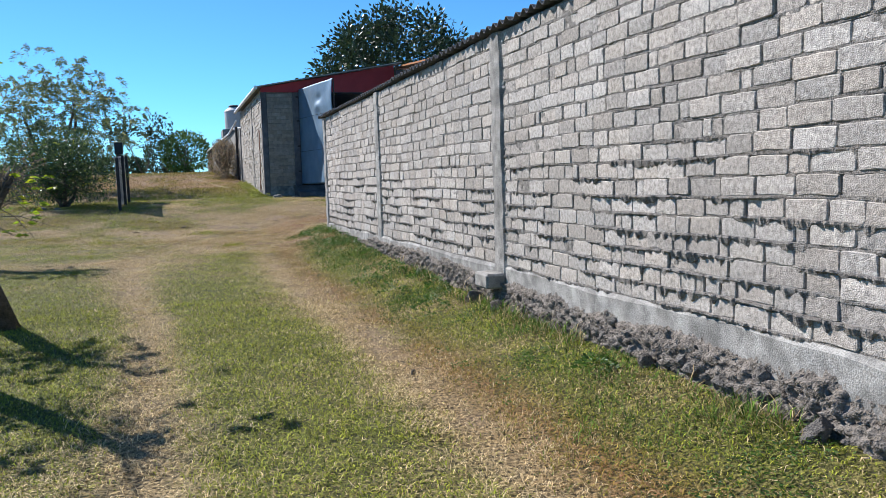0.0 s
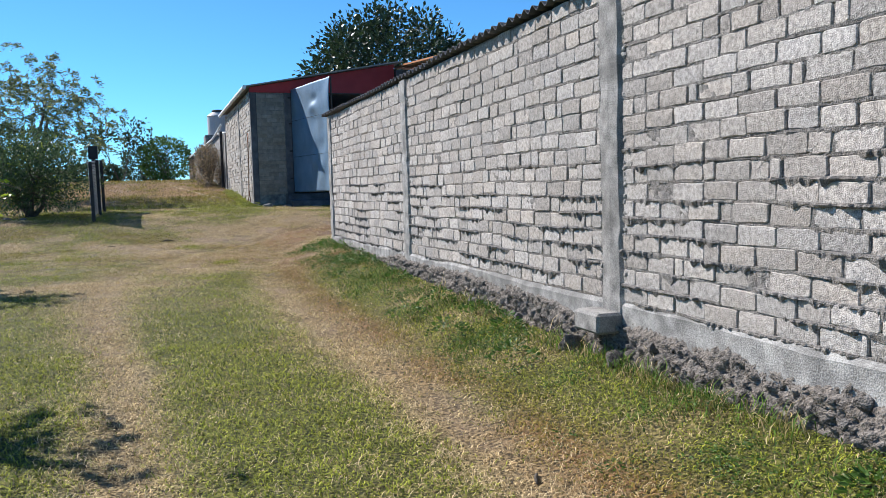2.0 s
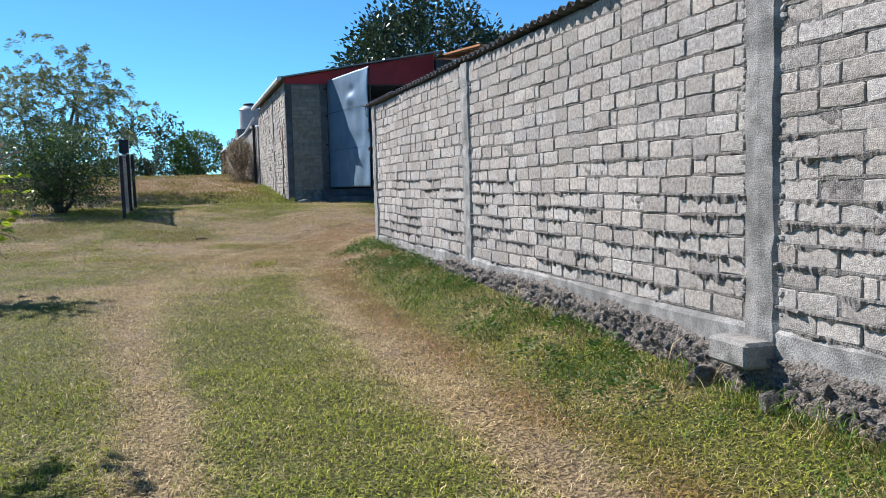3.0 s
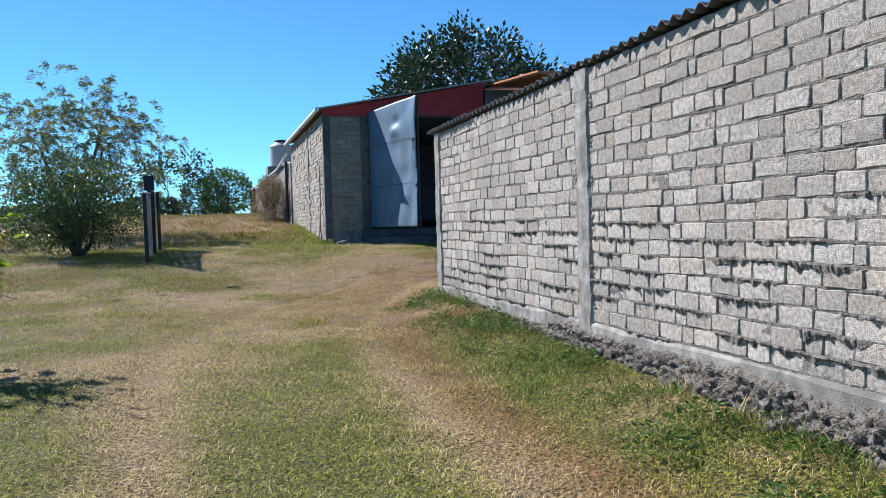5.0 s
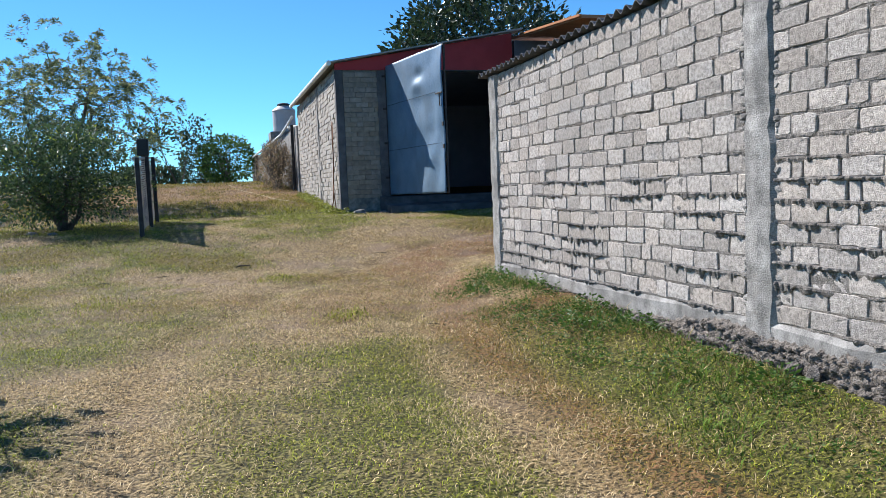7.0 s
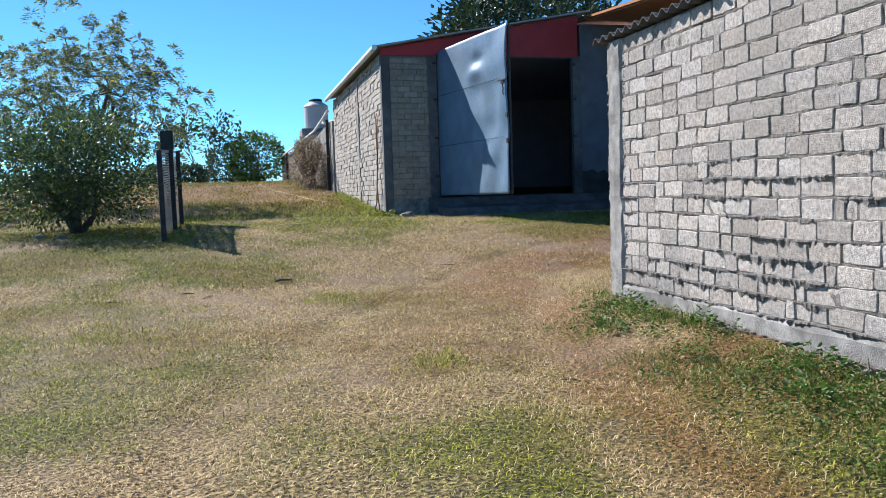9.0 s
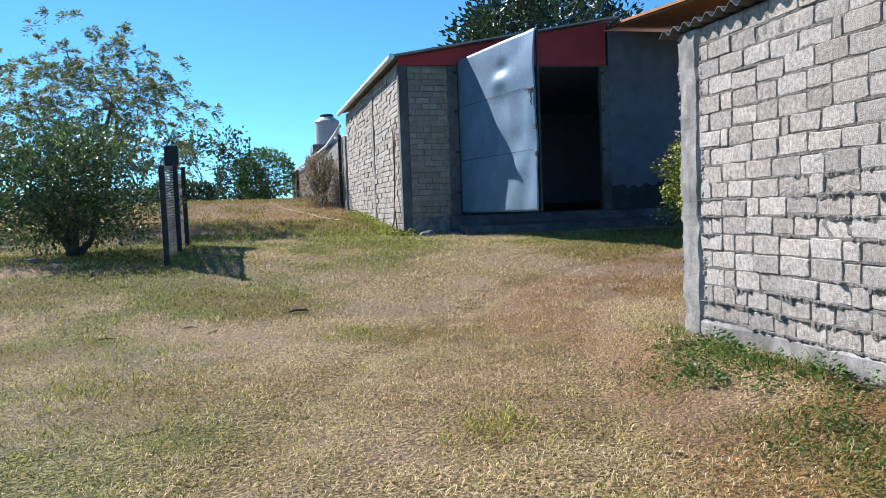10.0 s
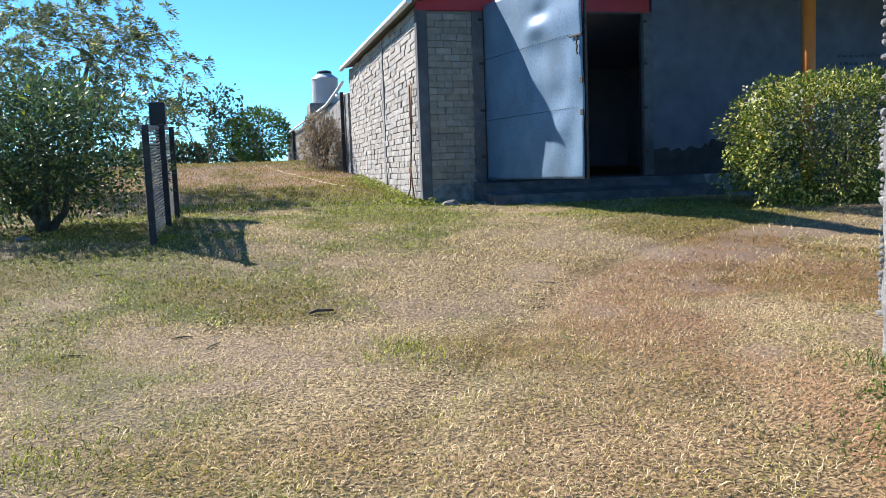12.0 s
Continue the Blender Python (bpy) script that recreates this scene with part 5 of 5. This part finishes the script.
def blades(name, x, y, tall, wide, flat, label, seed, material=None, green=None):
    """Grass: a bent blade of two triangles at each place, as one object."""
    r = np.random.RandomState(seed)
    n = len(x)
    z = height(x, y) - 0.006
    a = r.uniform(0, 2 * np.pi, n)
    lean = np.clip(r.normal(flat, 0.14, n), 0.05, 1.0)
    h = tall * r.uniform(0.5, 1.3, n) * (0.55 + 0.9 * patchy(x, y, 0.17, 97, 2))
    dx, dy = np.cos(a), np.sin(a)
    w = wide * r.uniform(0.6, 1.3, n)
    b = a + r.normal(0, 0.9, n)
    root = np.stack([x, y, z], 1)
    side = np.stack([-dy * w / 2, dx * w / 2, np.zeros(n)], 1)
    mid = root + np.stack([dx * h * lean * 0.45, dy * h * lean * 0.45, h * np.sqrt(1 - lean ** 2) * 0.62 + 0.006], 1)
    tip = mid + np.stack([np.cos(b) * h * lean * 0.6, np.sin(b) * h * lean * 0.6, h * (np.sqrt(1 - lean ** 2) * 0.38 - 0.10 * lean)], 1)
    tip[:, 2] = np.maximum(tip[:, 2], z + 0.008)
    verts = np.stack([root, mid - side, tip, mid + side], 1).reshape(-1, 3)
    i = np.arange(n) * 4
    tris = np.stack([np.stack([i, i + 1, i + 3], 1), np.stack([i + 1, i + 2, i + 3], 1)], 1).reshape(-1, 3)
    g, red, bare = lawn(x, y)
    if green is not None:
        g = np.full(n, green)
        red = red * 0
    values = {"green": np.repeat(g, 4), "red": np.repeat(red, 4)}
    ob = new(name, fast_mesh(name, verts, tris, material or BLADES, values))
    return tagged(ob, label, "grass", kind="stuff")


def sown(x0, x1, y0, y1, per_m2, seed, keep=None):
    r = np.random.RandomState(seed)
    n = int((x1 - x0) * (y1 - y0) * per_m2)
    x, y = r.uniform(x0, x1, n), r.uniform(y0, y1, n)
    ok = (x < 2.62 + 0.013 * (y - 6.7)) | (y > 16.15)
    ok &= ~((x > 2.72) & (y > 26.3)) & ~((x > 3.7) & (y > 25.05))
    if keep is not None:
        ok &= r.uniform(0, 1, n) < keep(x, y)
    return x[ok], y[ok]


def thick(x, y):
    g, red, bare = lawn(x, y)
    return np.clip(0.5 + 0.6 * g + 0.3 * patchy(x, y, 0.5, 91) + 1.9 * (patchy(x, y, 0.13, 93, 2) - 0.5) + 1.5 * (patchy(x, y, 0.38, 98, 2) - 0.5) * step01(11, 15, y) - 0.7 * bare - 0.35 * np.exp(-((x - rut_left(y)) / 0.3) ** 2) - 0.35 * np.exp(-((x - rut_right(y)) / 0.33) ** 2), 0.06, 1)


blades("short_grass", *sown(-3.2, 2.8, 2.2, 9.0, 6000, 1, thick), 0.040, 0.0056, 0.95, "short patchy green and dry grass beside the track", 1)
blades("short_grass", *sown(-3.6, 4.6, 9.0, 18.5, 4000, 2, thick), 0.034, 0.0054, 0.95, "short patchy green and dry grass on the slope", 2)
blades("dry_grass", *sown(-7.5, 10, 18.5, 26.5, 2100, 3, thick), 0.048, 0.0090, 0.94, "short dry grass of the field", 3)
blades("dry_grass", *sown(-8.5, -3.4, 8.0, 18.5, 800, 4, thick), 0.06, 0.008, 0.62, "short dry grass beside the trees", 4)
blades("dry_grass", *sown(-8, 2.75, 26.5, 42, 420, 5, thick), 0.075, 0.015, 0.62, "short dry grass on the rise", 5)


def litter(x, y):
    bare = lawn(x, y)[2] * step01(11, 14, y)
    return (1 - 0.6 * bare) * np.clip(np.exp(-((x - rut_left(y)) / 0.45) ** 2) + np.exp(-((x - rut_right(y)) / 0.5) ** 2) + 0.22 + 0.25 * step01(13, 16, y) + 0.7 * np.exp(-((x - 0.5 * (rut_left(y) + rut_right(y))) / 1.1) ** 2) * step01(12.5, 15, y), 0, 1) * np.clip(0.5 + 2.4 * (patchy(x, y, 0.3, 95) - 0.5), 0.05, 1)


blades("straw_litter", *sown(-3.0, 2.6, 2.2, 12, 5200, 6, litter), 0.058, 0.0030, 0.993, "pale cut straw lying in the wheel tracks", 6, STRAW, 0.06)
blades("straw_litter", *sown(-4.5, 6.5, 12, 19, 5000, 7, litter), 0.050, 0.0034, 0.993, "pale cut straw lying on the dry field", 7, STRAW, 0.08)
blades("straw_litter", *sown(-6.5, 9.5, 19, 26, 1100, 9, litter), 0.07, 0.006, 0.993, "pale cut straw lying on the dry field", 9, STRAW, 0.08)


def verge(x, y):
    """Where lush grass and weeds grow: along the wall's foot and in a few tufts."""
    n = patchy(x, y, 0.45, 101)
    near = step01(0.55 + 0.3 * step01(6.5, 4.5, y), 0.15, 2.72 - x) * (0.85 + 0.15 * step01(9.5, 11.5, y))
    a = near * step01(0.42, 0.58, n) + 0.8 * step01(1.05, 0.45, 2.75 - x) * step01(10.8, 12.2, y) * step01(0.40, 0.58, n)
    return np.clip(a, 0, 1)


blades("verge_grass", *sown(1.5, 2.75, 2.2, 15.7, 4200, 8, verge), 0.060, 0.0062, 0.84, "lush green grass along the wall's stone footing", 8, LUSH, 0.55)
for k, (tx, ty, ts) in enumerate(((2.25, 11.3, 0.35), (2.15, 3.6, 0.45), (2.4, 4.4, 0.35), (2.0, 10.6, 0.35), (2.2, 9.1, 0.35), (2.15, 7.6, 0.3), (2.35, 5.6, 0.25), (2.9, 26.0, 0.4), (-1.2, 22.7, 0.35), (4.0, 25.1, 0.25), (0.9, 14.6, 0.3), (-1.3, 16.2, 0.4), (0.5, 17.6, 0.35))):
    r = np.random.RandomState(200 + k)
    n = int(1500 * ts)
    blades("grass_tuft", r.normal(tx, ts * 0.45, n), r.normal(ty, ts * 0.6, n), 0.07, 0.0060, 0.80, "low tuft of bright green grass", 300 + k, LUSH if ty < 12 or ty > 25 else BLADES, 0.92)


def weeds(x0, x1, y0, y1, n, tall, size, seed, material, keep=None):
    x, y = sown(x0, x1, y0, y1, n, seed, keep)
    rnd = random.Random(seed)
    z = height(x, y)
    places = []
    for px, py, pz in zip(x, y, z):
        h = tall * rnd.uniform(0.4, 1.2)
        for j in range(9):
            b = rnd.uniform(0, 2 * math.pi)
            f = rnd.random()
            places.append((Vector((px + rnd.gauss(0, 0.03), py + rnd.gauss(0, 0.03), pz + h * f)), size * rnd.uniform(0.6, 1.3), Vector((math.cos(b), math.sin(b), rnd.uniform(-0.1, 0.7)))))
    return tagged(new("weed_patch", leaf_mesh("weed_patch", places, material, seed, 0.42)), "low broad-leaved green weeds at the wall's foot", "weeds", kind="stuff")


def clump(x, y):
    return step01(0.95, 0.4, 2.75 - x) * step01(10.8, 12.2, y) * step01(15.9, 15.0, y) * step01(0.40, 0.56, patchy(x, y, 0.5, 111))


def spots(x, y):
    return step01(0.58, 0.64, patchy(x, y, 0.55, 121)) * step01(1.6, 2.2, x)


weeds(1.5, 2.78, 11, 16, 330, 0.09, 0.027, 131, WEED, clump)
weeds(1.2, 2.7, 2.3, 11, 420, 0.045, 0.020, 132, WEED, spots)
weeds(2.35, 2.75, 25.6, 33, 60, 0.12, 0.07, 133, GRASSY)


def ragged(x, y):
    return step01(0.46, 0.60, patchy(x, y, 0.5, 141)) * step01(0.35, 0.02, 2.66 + 0.013 * (y - 6.7) - x)


blades("foot_grass", *sown(2.25, 2.78, 2.2, 16, 2600, 10, ragged), 0.13, 0.006, 0.72, "longer uncut grass against the stone footing", 10, LUSH, 0.72)
blades("dry_stalk", *sown(2.2, 2.78, 2.2, 14, 260, 11, ragged), 0.20, 0.0045, 0.80, "dry straw stalks caught along the stone footing", 11, STRAW, 0.04)
CLUMPS = ((2.04, 9.06), (2.4, 9.2), (2.52, 8.55), (2.49, 7.87), (2.5, 10.9), (2.62, 14.3), (2.6, 13.25), (2.6, 15.3), (2.55, 12.4), (2.1, 8.1), (2.2, 7.1), (2.35, 4.3), (2.3, 12.9), (2.2, 14.8))
for k, (cx, cy) in enumerate(CLUMPS):
    rnd_c = random.Random(500 + k)
    wide, tall = rnd_c.uniform(0.10, 0.2), rnd_c.uniform(0.08, 0.17)
    places = []
    for j in range(150):
        a, f = rnd_c.uniform(0, 2 * math.pi), rnd_c.random() ** 0.6
        p = Vector((math.cos(a) * wide * f, math.sin(a) * wide * f * 1.5, 0.01 + tall * (1 - f * f) * rnd_c.uniform(0.3, 1)))
        places.append((p, rnd_c.uniform(0.022, 0.045), Vector((math.cos(a), math.sin(a), rnd_c.uniform(-0.1, 0.8)))))
    ob = new("weed_clump", leaf_mesh("weed_clump", places, WEED, 520 + k, 0.5))
    ob.location = (cx, cy, at(cx, cy))
    tagged(ob, "low clump of broad-leaved green weeds beside the footing", "weed", kind="stuff")
